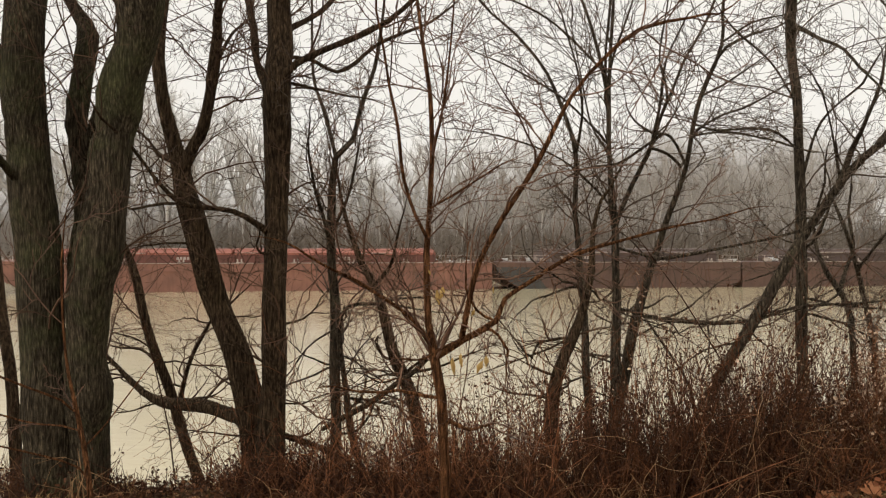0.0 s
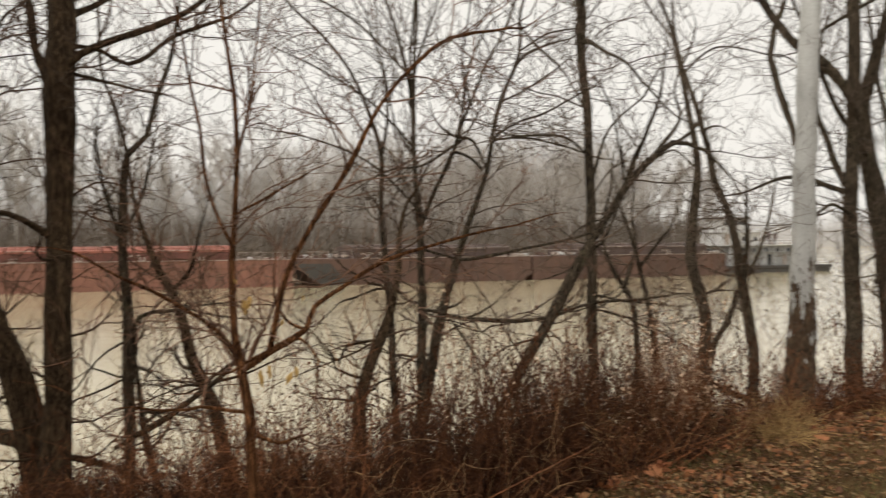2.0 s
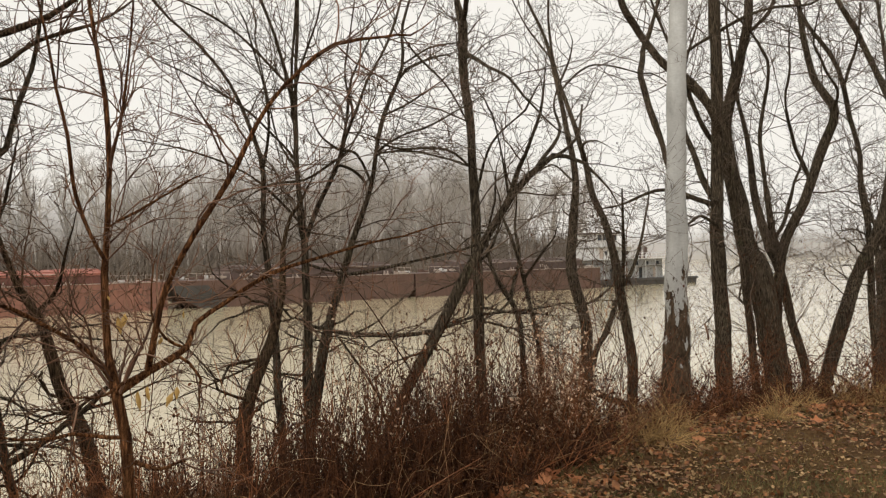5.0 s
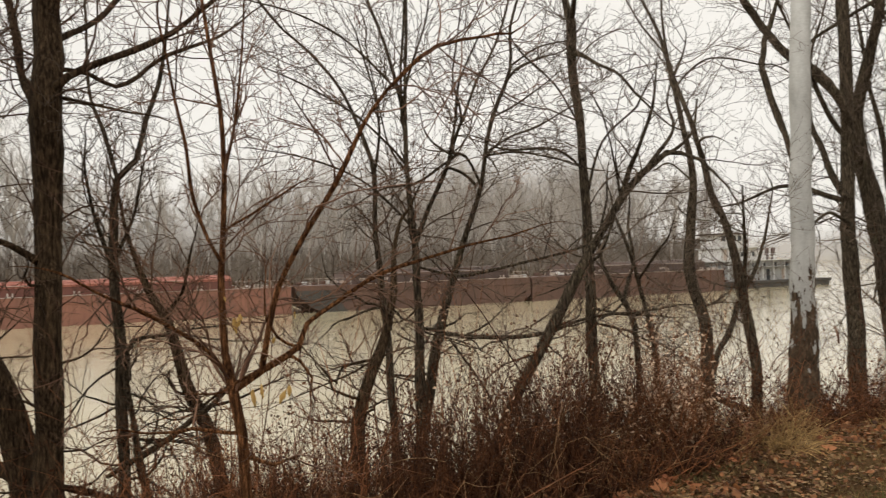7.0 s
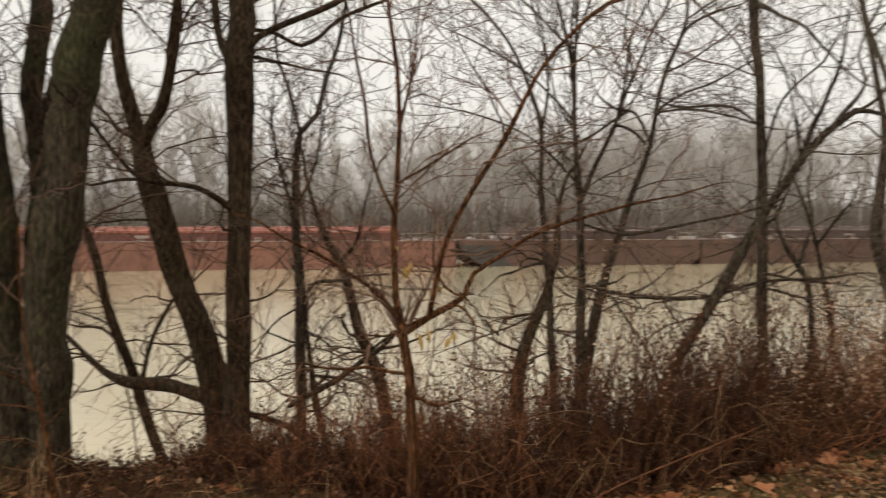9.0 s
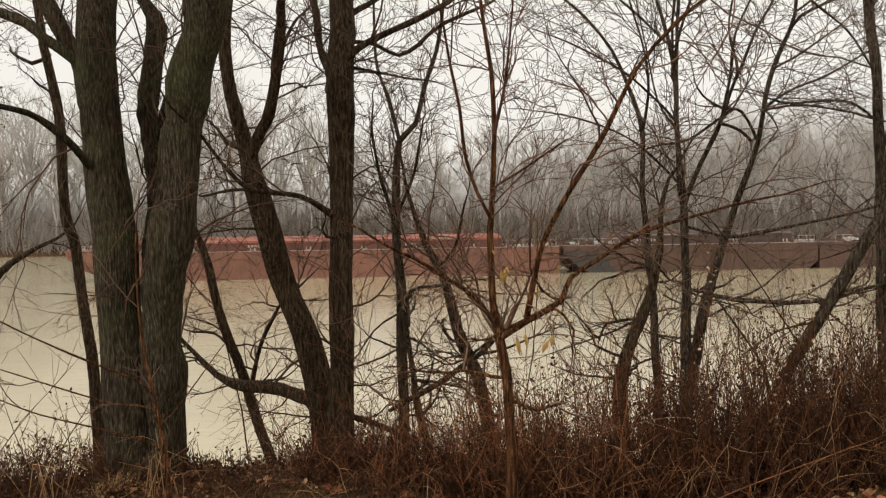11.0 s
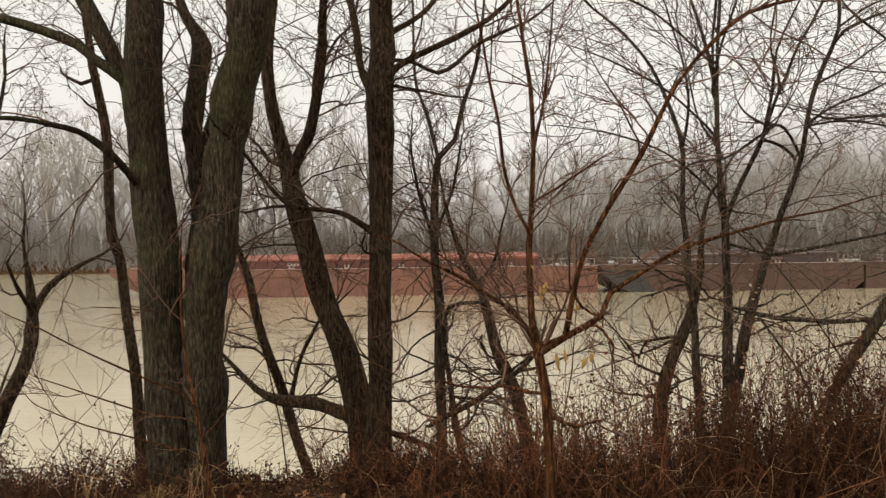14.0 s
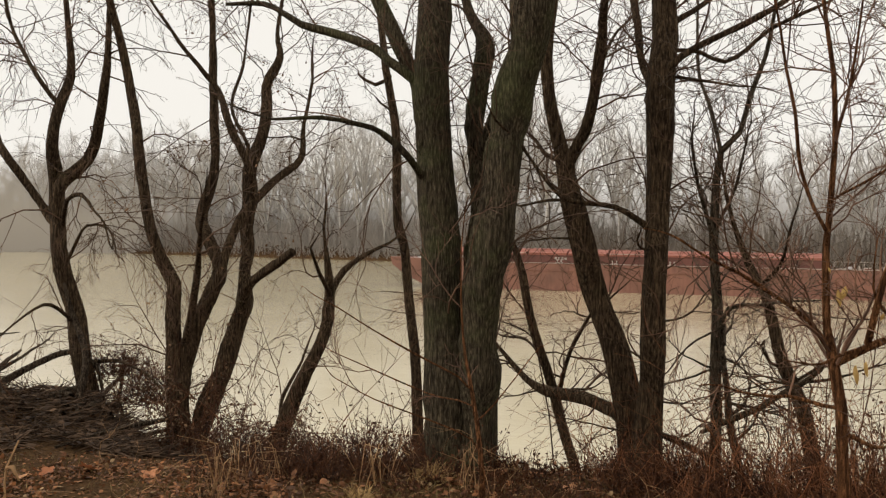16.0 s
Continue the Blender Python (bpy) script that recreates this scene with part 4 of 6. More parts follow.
tree("bank_sapling", "slim curved bare sapling in the reddish brush", "ash", 45, 0.50, 0.00, 0, [
    [(3.67, 7, -0.19, 0.029), (3.69, 7.09, 0.32, 0.027), (3.64, 7.04, 0.75, 0.024), (3.55, 6.98, 1.04, 0.023), (3.56, 7.13, 1.35, 0.021), (3.48, 7.09, 1.59, 0.018), (3.38, 7.06, 1.83, 0.015), (3.37, 7.26, 2.07, 0.011)],
    [(3.52, 7.08, 1.43, 0.013), (3.42, 6.58, 1.64, 0.01), (3.35, 6.22, 1.77, 0.007)]])
tree("mulberry_tree", "dark bare upright tree with knobbly bark", "ash", 90, 0.80, 0.00, 0, [
    [(5.42, 9.22, -0.68, 0.093), (5.41, 9.19, -0.09, 0.081), (5.43, 9.21, 0.75, 0.074), (5.28, 9.22, 1.46, 0.066), (5.38, 9.35, 1.97, 0.059), (5.35, 9.21, 2.67, 0.042), (5.3, 9.3, 3.25, 0.034), (5.23, 9.42, 3.89, 0.026), (5.12, 9.48, 4.43, 0.022), (4.91, 9.48, 4.85, 0.017), (4.87, 9.62, 5.25, 0.016)],
    [(5.23, 9.34, 3.7, 0.015), (5.3, 8.9, 3.89, 0.013), (5.32, 8.44, 3.85, 0.010), (5.58, 8.09, 3.69, 0.008)],
    [(5.15, 9.38, 4.13, 0.013), (5.01, 9.77, 4.65, 0.011), (5.03, 10.27, 5.25, 0.010)],
    [(5.37, 9.26, 2.56, 0.015), (5.41, 9.83, 2.84, 0.012), (5.6, 10.58, 2.85, 0.010)]], low=(6, 0.3, 2.4, 0.9))
tree("mulberry_tree", "dark bare crooked tree beside the pale trunk", "ash", 90, 0.80, 0.00, 0, [
    [(5.58, 8.41, -0.54, 0.068), (5.55, 8.38, 0.01, 0.063), (5.6, 8.45, 0.57, 0.060), (5.53, 8.55, 1.24, 0.056), (5.4, 8.57, 1.93, 0.042), (5.28, 8.69, 2.34, 0.040), (5.15, 8.65, 2.83, 0.034), (4.95, 8.67, 3.41, 0.026), (4.89, 8.85, 3.92, 0.019), (4.85, 8.89, 4.47, 0.013)],
    [(5.17, 8.68, 2.76, 0.018), (4.83, 8.14, 2.85, 0.018), (4.7, 7.78, 2.85, 0.011)],
    [(5.48, 8.48, 1.2, 0.030), (5.74, 8.63, 1.41, 0.026), (6.03, 8.77, 1.89, 0.018), (6.28, 8.97, 2.4, 0.010)],
    [(5.19, 8.66, 0.04, 0.037), (5.46, 9.05, 0.32, 0.038), (5.83, 9.32, 0.69, 0.040), (6.12, 9.53, 1.03, 0.041)],
    [(5.51, 8.46, 1.36, 0.022), (5.34, 8.16, 1.94, 0.016), (5.05, 7.73, 2.34, 0.009)]], low=(6, 0.3, 2.4, 0.9))
tree("sycamore_tree", "pale sycamore with smooth whitish bark, flaking brown at its foot", "pale", 6, 0.60, 0.00, 0, [
    [(5.3, 7.26, -0.35, 0.181), (5.32, 7.27, -0.01, 0.156), (5.36, 7.26, 0.69, 0.137), (5.34, 7.24, 1.27, 0.118), (5.32, 7.19, 1.66, 0.109), (5.32, 7.14, 2.63, 0.1), (5.34, 7.12, 3.4, 0.095), (5.4, 7.15, 4.19, 0.092), (5.44, 7.17, 4.67, 0.087)],
    [(5.33, 7.24, 2.29, 0.021), (5.35, 7.58, 2.3, 0.018), (5.24, 7.72, 2.25, 0.015), (5.25, 8.06, 2.19, 0.013)]])
tree("cottonwood_tree", "dark bare tree with curving limbs behind the pale trunk", "ash", 300, 1.25, 0.00, 0, [
    [(7.3, 8.87, -0.51, 0.123), (7.22, 8.78, -0.04, 0.105), (7.34, 8.92, 0.78, 0.099), (7.29, 8.93, 1.66, 0.091), (7.34, 8.99, 1.93, 0.084), (7.36, 8.96, 2.92, 0.077), (7.34, 8.9, 3.9, 0.077), (7.37, 8.93, 4.9, 0.075), (7.36, 8.9, 5.48, 0.064)],
    [(7.28, 8.88, 3.2, 0.053), (7.06, 8.72, 3.46, 0.056), (6.77, 8.78, 3.84, 0.056), (6.46, 8.9, 4.04, 0.052), (6.23, 9.03, 4.45, 0.048), (5.94, 8.93, 4.78, 0.044), (5.84, 9, 5.14, 0.037)],
    [(6.85, 9.22, 2.49, 0.034), (6.94, 9.44, 2.82, 0.042), (6.86, 9.63, 3.51, 0.047), (6.77, 9.78, 4.11, 0.048), (6.98, 9.98, 4.48, 0.041), (7.11, 9.96, 4.87, 0.033)],
    [(7.26, 8.9, 2.32, 0.042), (7.35, 9.13, 2.44, 0.042), (7.24, 9.41, 3.23, 0.039), (7.34, 9.62, 3.7, 0.028)],
    [(7, 9.11, 4.26, 0.023), (7.29, 8.95, 4.46, 0.023), (7.7, 8.89, 4.7, 0.024), (8.22, 8.84, 4.89, 0.021), (8.68, 8.62, 4.92, 0.017)],
    [(7.27, 8.89, 1.96, 0.023), (6.64, 8.46, 2.08, 0.018), (6.17, 8.18, 1.93, 0.013)]], low=(8, 0.4, 2.4, 1.1))
tree("cottonwood_tree", "thick dark leaning bare tree on the grassy bank top", "ash", 300, 1.25, 0.00, 0, [
    [(8.2, 8.87, -0.44, 0.201), (8.24, 8.94, 0.02, 0.181), (8.06, 8.89, 0.74, 0.174), (7.95, 8.92, 1.39, 0.157), (7.95, 9.12, 1.73, 0.139), (7.91, 9.26, 2.45, 0.12), (7.82, 9.35, 3.24, 0.097), (7.92, 9.2, 4.1, 0.073), (7.98, 9.03, 4.68, 0.065), (8.02, 9, 5.28, 0.054)],
    [(7.82, 9.21, 2.73, 0.048), (7.32, 9.04, 3.15, 0.038), (6.99, 8.93, 3.49, 0.03)],
    [(7.97, 9.08, 4.54, 0.033), (8.31, 9.03, 4.86, 0.029), (8.66, 9.18, 5.33, 0.022)]], low=(9, 0.4, 2.4, 1.1))
tree("slender_tree", "slender dark bare tree leaning beside thicker trunks", "ash", 180, 0.90, 0.00, 0, [
    [(8.73, 8.9, -0.49, 0.066), (8.72, 8.94, 0.04, 0.062), (8.6, 9.08, 0.86, 0.062), (8.45, 9.05, 1.38, 0.065), (8.33, 9.17, 1.82, 0.065), (8.31, 9.35, 2.46, 0.053), (8.28, 9.4, 3.07, 0.041), (8.19, 9.49, 3.72, 0.029)],
    [(8.49, 9.14, 1.65, 0.053), (8.27, 9.09, 2.49, 0.036), (8.17, 9.06, 3.18, 0.028), (8.17, 8.87, 4.05, 0.02)],
    [(8.43, 9.19, 1.73, 0.033), (8.8, 9.3, 2.12, 0.029), (9.11, 9.44, 2.62, 0.022)]], low=(6, 0.3, 2.4, 1.0))
tree("slender_tree", "slender dark bare stem on the bank", "ash", 72, 0.90, 0.00, 0, [
    [(7.85, 8.91, -0.42, 0.059), (7.92, 9.01, 0.03, 0.056), (7.86, 9.05, 0.89, 0.051), (7.78, 9.02, 1.4, 0.047), (7.8, 9.07, 1.96, 0.035), (7.75, 9.13, 2.72, 0.024)]], low=(5, 0.3, 2.4, 0.9))
tree("locust_tree", "dark bare tree with a sharply crooked upper stem", "ash", 220, 1.25, 0.00, 0, [
    [(8.34, 9.01, 0.74, 0.056), (8.26, 8.88, 1.2, 0.06), (8.44, 8.98, 1.72, 0.069), (8.52, 8.67, 2.31, 0.064), (8.74, 8.54, 3, 0.065), (8.84, 8.44, 3.44, 0.061), (8.78, 8.68, 3.93, 0.049), (8.65, 8.73, 4.45, 0.041), (8.59, 8.74, 4.95, 0.033), (8.53, 8.75, 5.33, 0.025)],
    [(8.87, 8.47, 3.44, 0.028), (8.57, 8.11, 3.62, 0.02), (8.06, 7.8, 3.8, 0.015)],
    [(8.66, 8.69, 2.54, 0.028), (8.29, 8.59, 3.04, 0.024), (7.81, 8.22, 3.53, 0.015)]])
tree("locust_tree", "dark bare tree leaning outwards on the bank top", "ash", 340, 1.25, 0.00, 0, [
    [(8.94, 8.88, -0.38, 0.105), (8.95, 8.79, -0.08, 0.095), (9.08, 8.59, 0.72, 0.099), (9.37, 8.59, 1.31, 0.088), (9.59, 8.38, 1.93, 0.079), (9.63, 8.24, 2.72, 0.071), (9.53, 8.11, 3.47, 0.066), (9.57, 8.39, 4.04, 0.042), (9.33, 8.44, 4.51, 0.038), (9.07, 8.52, 4.99, 0.034), (9.19, 8.83, 5.52, 0.022)],
    [(9.58, 8.17, 3.41, 0.029), (9.56, 8.21, 3.91, 0.025), (9.74, 8.42, 4.54, 0.022), (9.81, 8.57, 5.19, 0.022), (10, 8.78, 5.6, 0.014)],
    [(9.6, 8.15, 3.41, 0.033), (9.96, 8.31, 3.72, 0.034), (10.19, 8.33, 3.98, 0.031), (10.52, 8.34, 4.47, 0.023), (10.89, 8.55, 5.3, 0.019)],
    [(9.31, 8.48, 1.41, 0.021), (9.67, 8.58, 1.87, 0.021), (9.97, 8.93, 2.2, 0.022), (10.19, 9.23, 2.64, 0.014)]], low=(8, 0.3, 2.6, 1.2))
tree("locust_tree", "slender dark bare tree with an upright stem", "ash", 192, 0.90, 0.00, 0, [
    [(9.69, 8.65, -0.33, 0.047), (9.79, 8.73, -0.1, 0.048), (9.73, 8.68, 0.4, 0.047), (9.74, 8.73, 1.09, 0.047), (9.58, 8.59, 1.79, 0.042), (9.53, 8.65, 2.35, 0.038), (9.59, 8.73, 2.97, 0.034), (9.65, 8.91, 3.49, 0.035), (9.4, 8.77, 3.87, 0.034), (9.42, 8.92, 4.27, 0.03), (9.15, 9.11, 4.79, 0.026), (9.16, 9.44, 5.39, 0.022), (8.93, 9.35, 5.66, 0.022)],
    [(9.5, 8.87, 3.89, 0.022), (9.49, 8.77, 4.1, 0.022), (9.3, 8.44, 4.41, 0.017), (9.14, 8.23, 4.87, 0.013)]], low=(7, 0.3, 2.6, 1.1))
tree("cottonwood_tree", "broad dark bare trunk on the bank top", "ash", 264, 1.25, 0.00, 0, [
    [(11.13, 9.28, -0.71, 0.159), (11.03, 9.23, -0.15, 0.143), (11.23, 9.35, 1.15, 0.129), (11.31, 9.26, 2.05, 0.115), (11.24, 9, 3.06, 0.1), (11.36, 8.96, 4.18, 0.111), (11.29, 8.87, 5.43, 0.097)],
    [(10.96, 9.49, -0.46, 0.144), (10.94, 9.47, -0.17, 0.139), (10.77, 9.27, 1.17, 0.121), (10.58, 9.12, 1.82, 0.105), (10.66, 8.97, 2.63, 0.078), (10.8, 8.73, 3.27, 0.055)],
    [(10.87, 9.59, -0.47, 0.072), (11.07, 9.74, -0.31, 0.073), (11.61, 10.2, 0.65, 0.071), (11.7, 10.28, 1.35, 0.056), (12.13, 10.72, 2.12, 0.037)]])
tree("young_sapling", "thin reddish sapling with long arching bare twigs", "young", 26, 0.40, 0.00, 0, [
    [(-1.75, 4.15, 0.21, 0.0192), (-1.73, 4.1, 0.34, 0.0167), (-1.78, 4.14, 0.6, 0.0149), (-1.83, 4.17, 0.78, 0.013), (-1.85, 4.12, 0.98, 0.0081), (-1.88, 4.13, 1.23, 0.0062), (-1.87, 4.09, 1.55, 0.0043), (-1.83, 4.06, 1.8, 0.0025)],
    [(-1.83, 4.12, 0.81, 0.0062), (-1.86, 4.08, 0.86, 0.0062), (-1.96, 3.93, 0.95, 0.0056), (-2.07, 3.83, 1.03, 0.0056), (-2.24, 3.71, 1.15, 0.0043), (-2.31, 3.57, 1.24, 0.0037), (-2.35, 3.47, 1.29, 0.0025)],
    [(-1.8, 4.13, 0.52, 0.0056), (-1.84, 4.03, 0.58, 0.0056), (-2.03, 3.9, 0.67, 0.0043), (-2.19, 3.75, 0.76, 0.0037), (-2.33, 3.59, 0.88, 0.0025)],
    [(-1.79, 4.13, 0.7, 0.0056), (-1.92, 4.2, 0.71, 0.005), (-2.15, 4.3, 0.71, 0.005), (-2.48, 4.24, 0.83, 0.0043), (-2.75, 4.24, 0.91, 0.0031)],
    [(-1.78, 4.14, 0.62, 0.005), (-1.63, 4.01, 0.74, 0.0043), (-1.42, 4.01, 1.02, 0.0025)]])
# -- end of bank trees --


def hanging_leaf(parent, x, y, z, size, seed, mat=None, broad=0.6):
    """A limp leaf hanging from its tip."""
    rnd = np.random.default_rng(seed)
    bm = bmesh.new()
    rows = []
    for u, w in ((0, 0.05), (0.2, 0.3), (0.45, 0.42), (0.7, 0.3), (1.0, 0.03)):
        curl = 0.25 * math.sin(u * 3 + seed)
        size_w = size * broad * rnd.uniform(0.75, 1.2)
        rows.append([bm.verts.new((size_w * (k * w + 0.1 * curl), size * (curl * 0.4 + abs(k) * 0.12), -size * u * 1.25 + size * rnd.uniform(-0.09, 0.09))) for k in (-1, 0, 1)])
    for a, b in zip(rows, rows[1:]):
        for k in range(2):
            bm.faces.new((a[k], a[k + 1], b[k + 1], b[k]))
    ob = part("leaf", bm, mat or YELLOW_LEAF, parent, "dry orange-brown leaf" if mat else "limp yellow leaf", True)
    ob.location = Vector((x, y, z)) - parent.location
    ob.rotation_euler = (rnd.uniform(-0.3, 0.3), rnd.uniform(-0.4, 0.4), rnd.uniform(-0.8, 0.8))


sapling = next(o for o in scene.objects if o.name == "forked_sapling")
hanging_leaf(sapling, -0.03, 3.99, 1.40, 0.056, 1)
hanging_leaf(sapling, -0.00, 3.99, 1.42, 0.045, 21)
hanging_leaf(sapling, 0.05, 3.99, 1.08, 0.064, 2)
hanging_leaf(sapling, 0.08, 3.99, 1.10, 0.051, 22)
hanging_leaf(sapling, 0.19, 3.99, 1.07, 0.056, 3)
hanging_leaf(sapling, 0.21, 3.99, 1.09, 0.045, 23)
hanging_leaf(sapling, 0.15, 3.99, 1.31, 0.030, 4)
hanging_leaf(sapling, 0.24, 3.98, 1.42, 0.026, 5)
hanging_leaf(sapling, -0.07, 3.99, 1.50, 0.022, 6)

pale_tree = next(o for o in scene.objects if o.name == "sycamore_tree")
hanging_leaf(pale_tree, 5.31, 6.75, 0.94, 0.13, 9, LITTER_LEAF, 1.3)


# ---- far shore: woods with the mist's haze put into their colours ----
def far_tree(seed, height, mat):
    """A tall bare tree: a trunk that parts into rising leaders, each with boughs and twigs that make a broad crown."""
    rnd = np.random.default_rng(seed)
    trunk, crown = Wood(), Wood()
    r = height * 0.0095
    fork = height * rnd.uniform(0.1, 0.3)
    lean = rnd.normal(0, 0.04, 2)
    q = smooth_path([(lean[0] * fork * u + rnd.normal(0, 0.1), lean[1] * fork * u, fork * u - (0.6 if u == 0 else 0), r * (1.2 - 0.4 * u)) for u in (0, 0.35, 0.7, 1.0)], 1.2)
    trunk.tube(q, 6)
    leaders = 3 + seed % 3
    for j in range(leaders):
        a = 2 * np.pi * j / leaders + rnd.uniform(-0.5, 0.5)
        spread = rnd.uniform(0.12, 0.42)
        lead = shoot(rnd, q[-1, :3], (np.cos(a) * spread, np.sin(a) * spread, 1), (height - fork) * rnd.uniform(0.75, 1.05), r * 0.62, 0.3, 0.3, 9, 0.05, 0.35)
        trunk.tube(lead, 5)
        for _ in range(11):
            i = int(rnd.integers(1, 9))
            b = rnd.uniform(0, 2 * np.pi)
            long = (height - fork) * rnd.uniform(0.14, 0.34) * (1.15 - i / 11)
            limb = shoot(rnd, lead[i, :3], (np.cos(b), np.sin(b), rnd.uniform(0.4, 1.5)), long, lead[i, 3] * 0.5 + 0.02, 0.45, 0.5, 4, 0.03, 0.4)
            crown.tube(limb, 3)
            for _ in range(5):
                u = rnd.uniform(0.25, 1) * 3.9
                k = int(u)
                s = limb[k] + (limb[k + 1] - limb[k]) * (u - k)
                d = unit(limb[k + 1, :3] - limb[k, :3])
                tw = shoot(rnd, s[:3], d * 0.8 + cross(d, rnd.normal(0, 1, 3)) * 0.7, rnd.uniform(1.2, 3.6), 0.045, 0.5, 0.4, 2, 0.025)
                crown.tube(tw, 3)
                for _ in range(2):
                    e = tw[rnd.integers(1, 3)]
                    crown.tube(shoot(rnd, e[:3], d + rnd.normal(0, 0.7, 3), rnd.uniform(0.8, 2.4), 0.036, 0.3, 0.3, 1, 0.02), 3)
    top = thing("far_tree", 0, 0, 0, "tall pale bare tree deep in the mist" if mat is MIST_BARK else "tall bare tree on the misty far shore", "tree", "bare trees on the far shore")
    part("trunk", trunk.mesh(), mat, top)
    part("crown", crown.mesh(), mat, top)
    return top


def build_far_woods():
    rnd = np.random.default_rng(4)
    # both sets carry haze in their bark colour, the deep ones more
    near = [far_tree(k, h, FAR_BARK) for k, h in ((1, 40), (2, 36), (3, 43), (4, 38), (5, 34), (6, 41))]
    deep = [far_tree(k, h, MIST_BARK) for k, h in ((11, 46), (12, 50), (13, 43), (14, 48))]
    used = set()
    spots = [(x + rnd.uniform(-3, 3), row * 11 + rnd.uniform(-3, 3), near if row < (2 if x > 55 else 1) and x > -70 else deep) for row in (0, 1, 2, 3) for x in np.arange(-430, 178 - row * 4, 12.5 + row)]
    spots += [(x + rnd.uniform(-8, 8), 40 + rnd.uniform(-10, 20), deep) for x in np.arange(205, 700, 26)]
    for x, back, kinds in spots:
        y = far_shore(x) + 14 + back
        kind = kinds[int(rnd.integers(len(kinds)))]
        s = rnd.uniform(0.75, 1.12) * (1.0 if kinds is near else 0.85 if x > -60 else 1.2)
        m = Matrix.LocRotScale((x, y, ground_z(x, y)), Euler((0, 0, rnd.uniform(0, 6.3))), None)
        if kind.name not in used:
            used.add(kind.name)
            kind.matrix_basis = m
        else:
            copy_thing(kind, m).scale = (s, s, s)


build_far_woods()


def build_far_brush(seed, count, start, stop, tall, mat, label):
    rnd = np.random.default_rng(seed)
    w = Wood()
    for _ in range(count):
        x = rnd.uniform(start, stop)
        back = abs(rnd.normal(0, 26))
        y = far_shore(x) + 1.5 + back
        h = rnd.uniform(2.5, 9) * tall + back * rnd.uniform(0, 0.22)
        w.tube(shoot(rnd, (x, y, ground_z(x, y) - 0.3), (rnd.normal(0, 0.35), rnd.normal(0, 0.3), 1), h, 0.11, 0.4, 0.1, 2, 0.04), 3)
    tagged(part("far_brush", w.mesh(), mat, None), label, "brush", kind="stuff")


# same brush with more haze in its colour, for the left shore
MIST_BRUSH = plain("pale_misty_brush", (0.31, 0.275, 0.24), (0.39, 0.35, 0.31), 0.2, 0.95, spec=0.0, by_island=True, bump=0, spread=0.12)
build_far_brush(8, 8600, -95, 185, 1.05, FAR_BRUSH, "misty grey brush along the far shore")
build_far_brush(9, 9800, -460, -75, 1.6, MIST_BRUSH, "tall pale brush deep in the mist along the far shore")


# ---- the tow on the river: two kinds of barge and the pushing boat ----
def paint(name, base, stain, rough=0.6):
    m = Nodes(name, rough, spec=0.35)
    c = m.ramp(m.noise(0.5, 6, 0.65, m.scaled(1, 1, 0.5)), (0.35, stain), (0.62, base))
    c = m.mix(0.5, c, m.ramp(m.noise(3.0, 5, 0.7, m.scaled(1, 1, 0.12)), (0.3, (0.7, 0.68, 0.66)), (0.7, (1.15, 1.15, 1.15))), "MULTIPLY")
    m.colour(c)
    m.bump(m.noise(1.5, 3), 0.15, 0.05)
    return m.mat


RED = paint("faded_red_paint", (0.29, 0.135, 0.095), (0.2, 0.1, 0.072))
# coaming's dark red, darkened further for the shadow under the covers
RED_DARK = paint("dull_red_paint", (0.2, 0.08, 0.06), (0.15, 0.065, 0.05))
# paler red that paints the highlights along the cover ridges
PINK = paint("chalky_red_paint", (0.52, 0.235, 0.185), (0.42, 0.18, 0.14))
RED_LIGHT = paint("cover_red_paint", (0.43, 0.165, 0.12), (0.34, 0.128, 0.092))
RUST = paint("dark_rusty_steel", (0.15, 0.086, 0.063), (0.11, 0.066, 0.052))
RUST_DARK = paint("dark_coaming_steel", (0.125, 0.085, 0.072), (0.09, 0.064, 0.056))
RUST_LIGHT = paint("weathered_cover_steel", (0.16, 0.105, 0.085), (0.1, 0.075, 0.065))
TAR = paint("black_hull_paint", (0.085, 0.078, 0.07), (0.06, 0.055, 0.05))
WHITE = paint("white_boat_paint", (0.66, 0.65, 0.63), (0.54, 0.53, 0.51))
PALE = paint("worn_pale_paint", (0.5, 0.43, 0.37), (0.34, 0.26, 0.21))
# grey that holds the shadow below the white boat's upper decks
GREY = paint("grey_boat_paint", (0.42, 0.42, 0.41), (0.33, 0.33, 0.32))
PANE = plain("dark_window_glass", (0.03, 0.035, 0.04), (0.06, 0.065, 0.07), 1, 0.08, spec=0.5, bump=0)


def prism(outline, y0, y1, bevel=0.0):
    """A solid whose side view is outline, in x and z, from y0 to y1."""
    bm = bmesh.new()
    a = [bm.verts.new((x, y0, z)) for x, z in outline]
    b = [bm.verts.new((x, y1, z)) for x, z in outline]
    n = len(outline)
    bm.faces.new(a)
    bm.faces.new(b[::-1])
    for i in range(n):
        bm.faces.new((a[i], b[i], b[(i + 1) % n], a[(i + 1) % n]))
    bmesh.ops.recalc_face_normals(bm, faces=bm.faces)
    if bevel:
        bmesh.ops.bevel(bm, geom=list(bm.edges), offset=bevel, segments=1, affect="EDGES")
    return bm


def block(x0, x1, y0, y1, z0, z1, bevel=0.03):
    return prism([(x0, z0), (x1, z0), (x1, z1), (x0, z1)], y0, y1, bevel)


def pipe(points, r, sides=6):
    w = Wood()
    w.tube([(*p, r) for p in points], sides, cap=True)
    return w.mesh()


TOW_TURN = 190.3


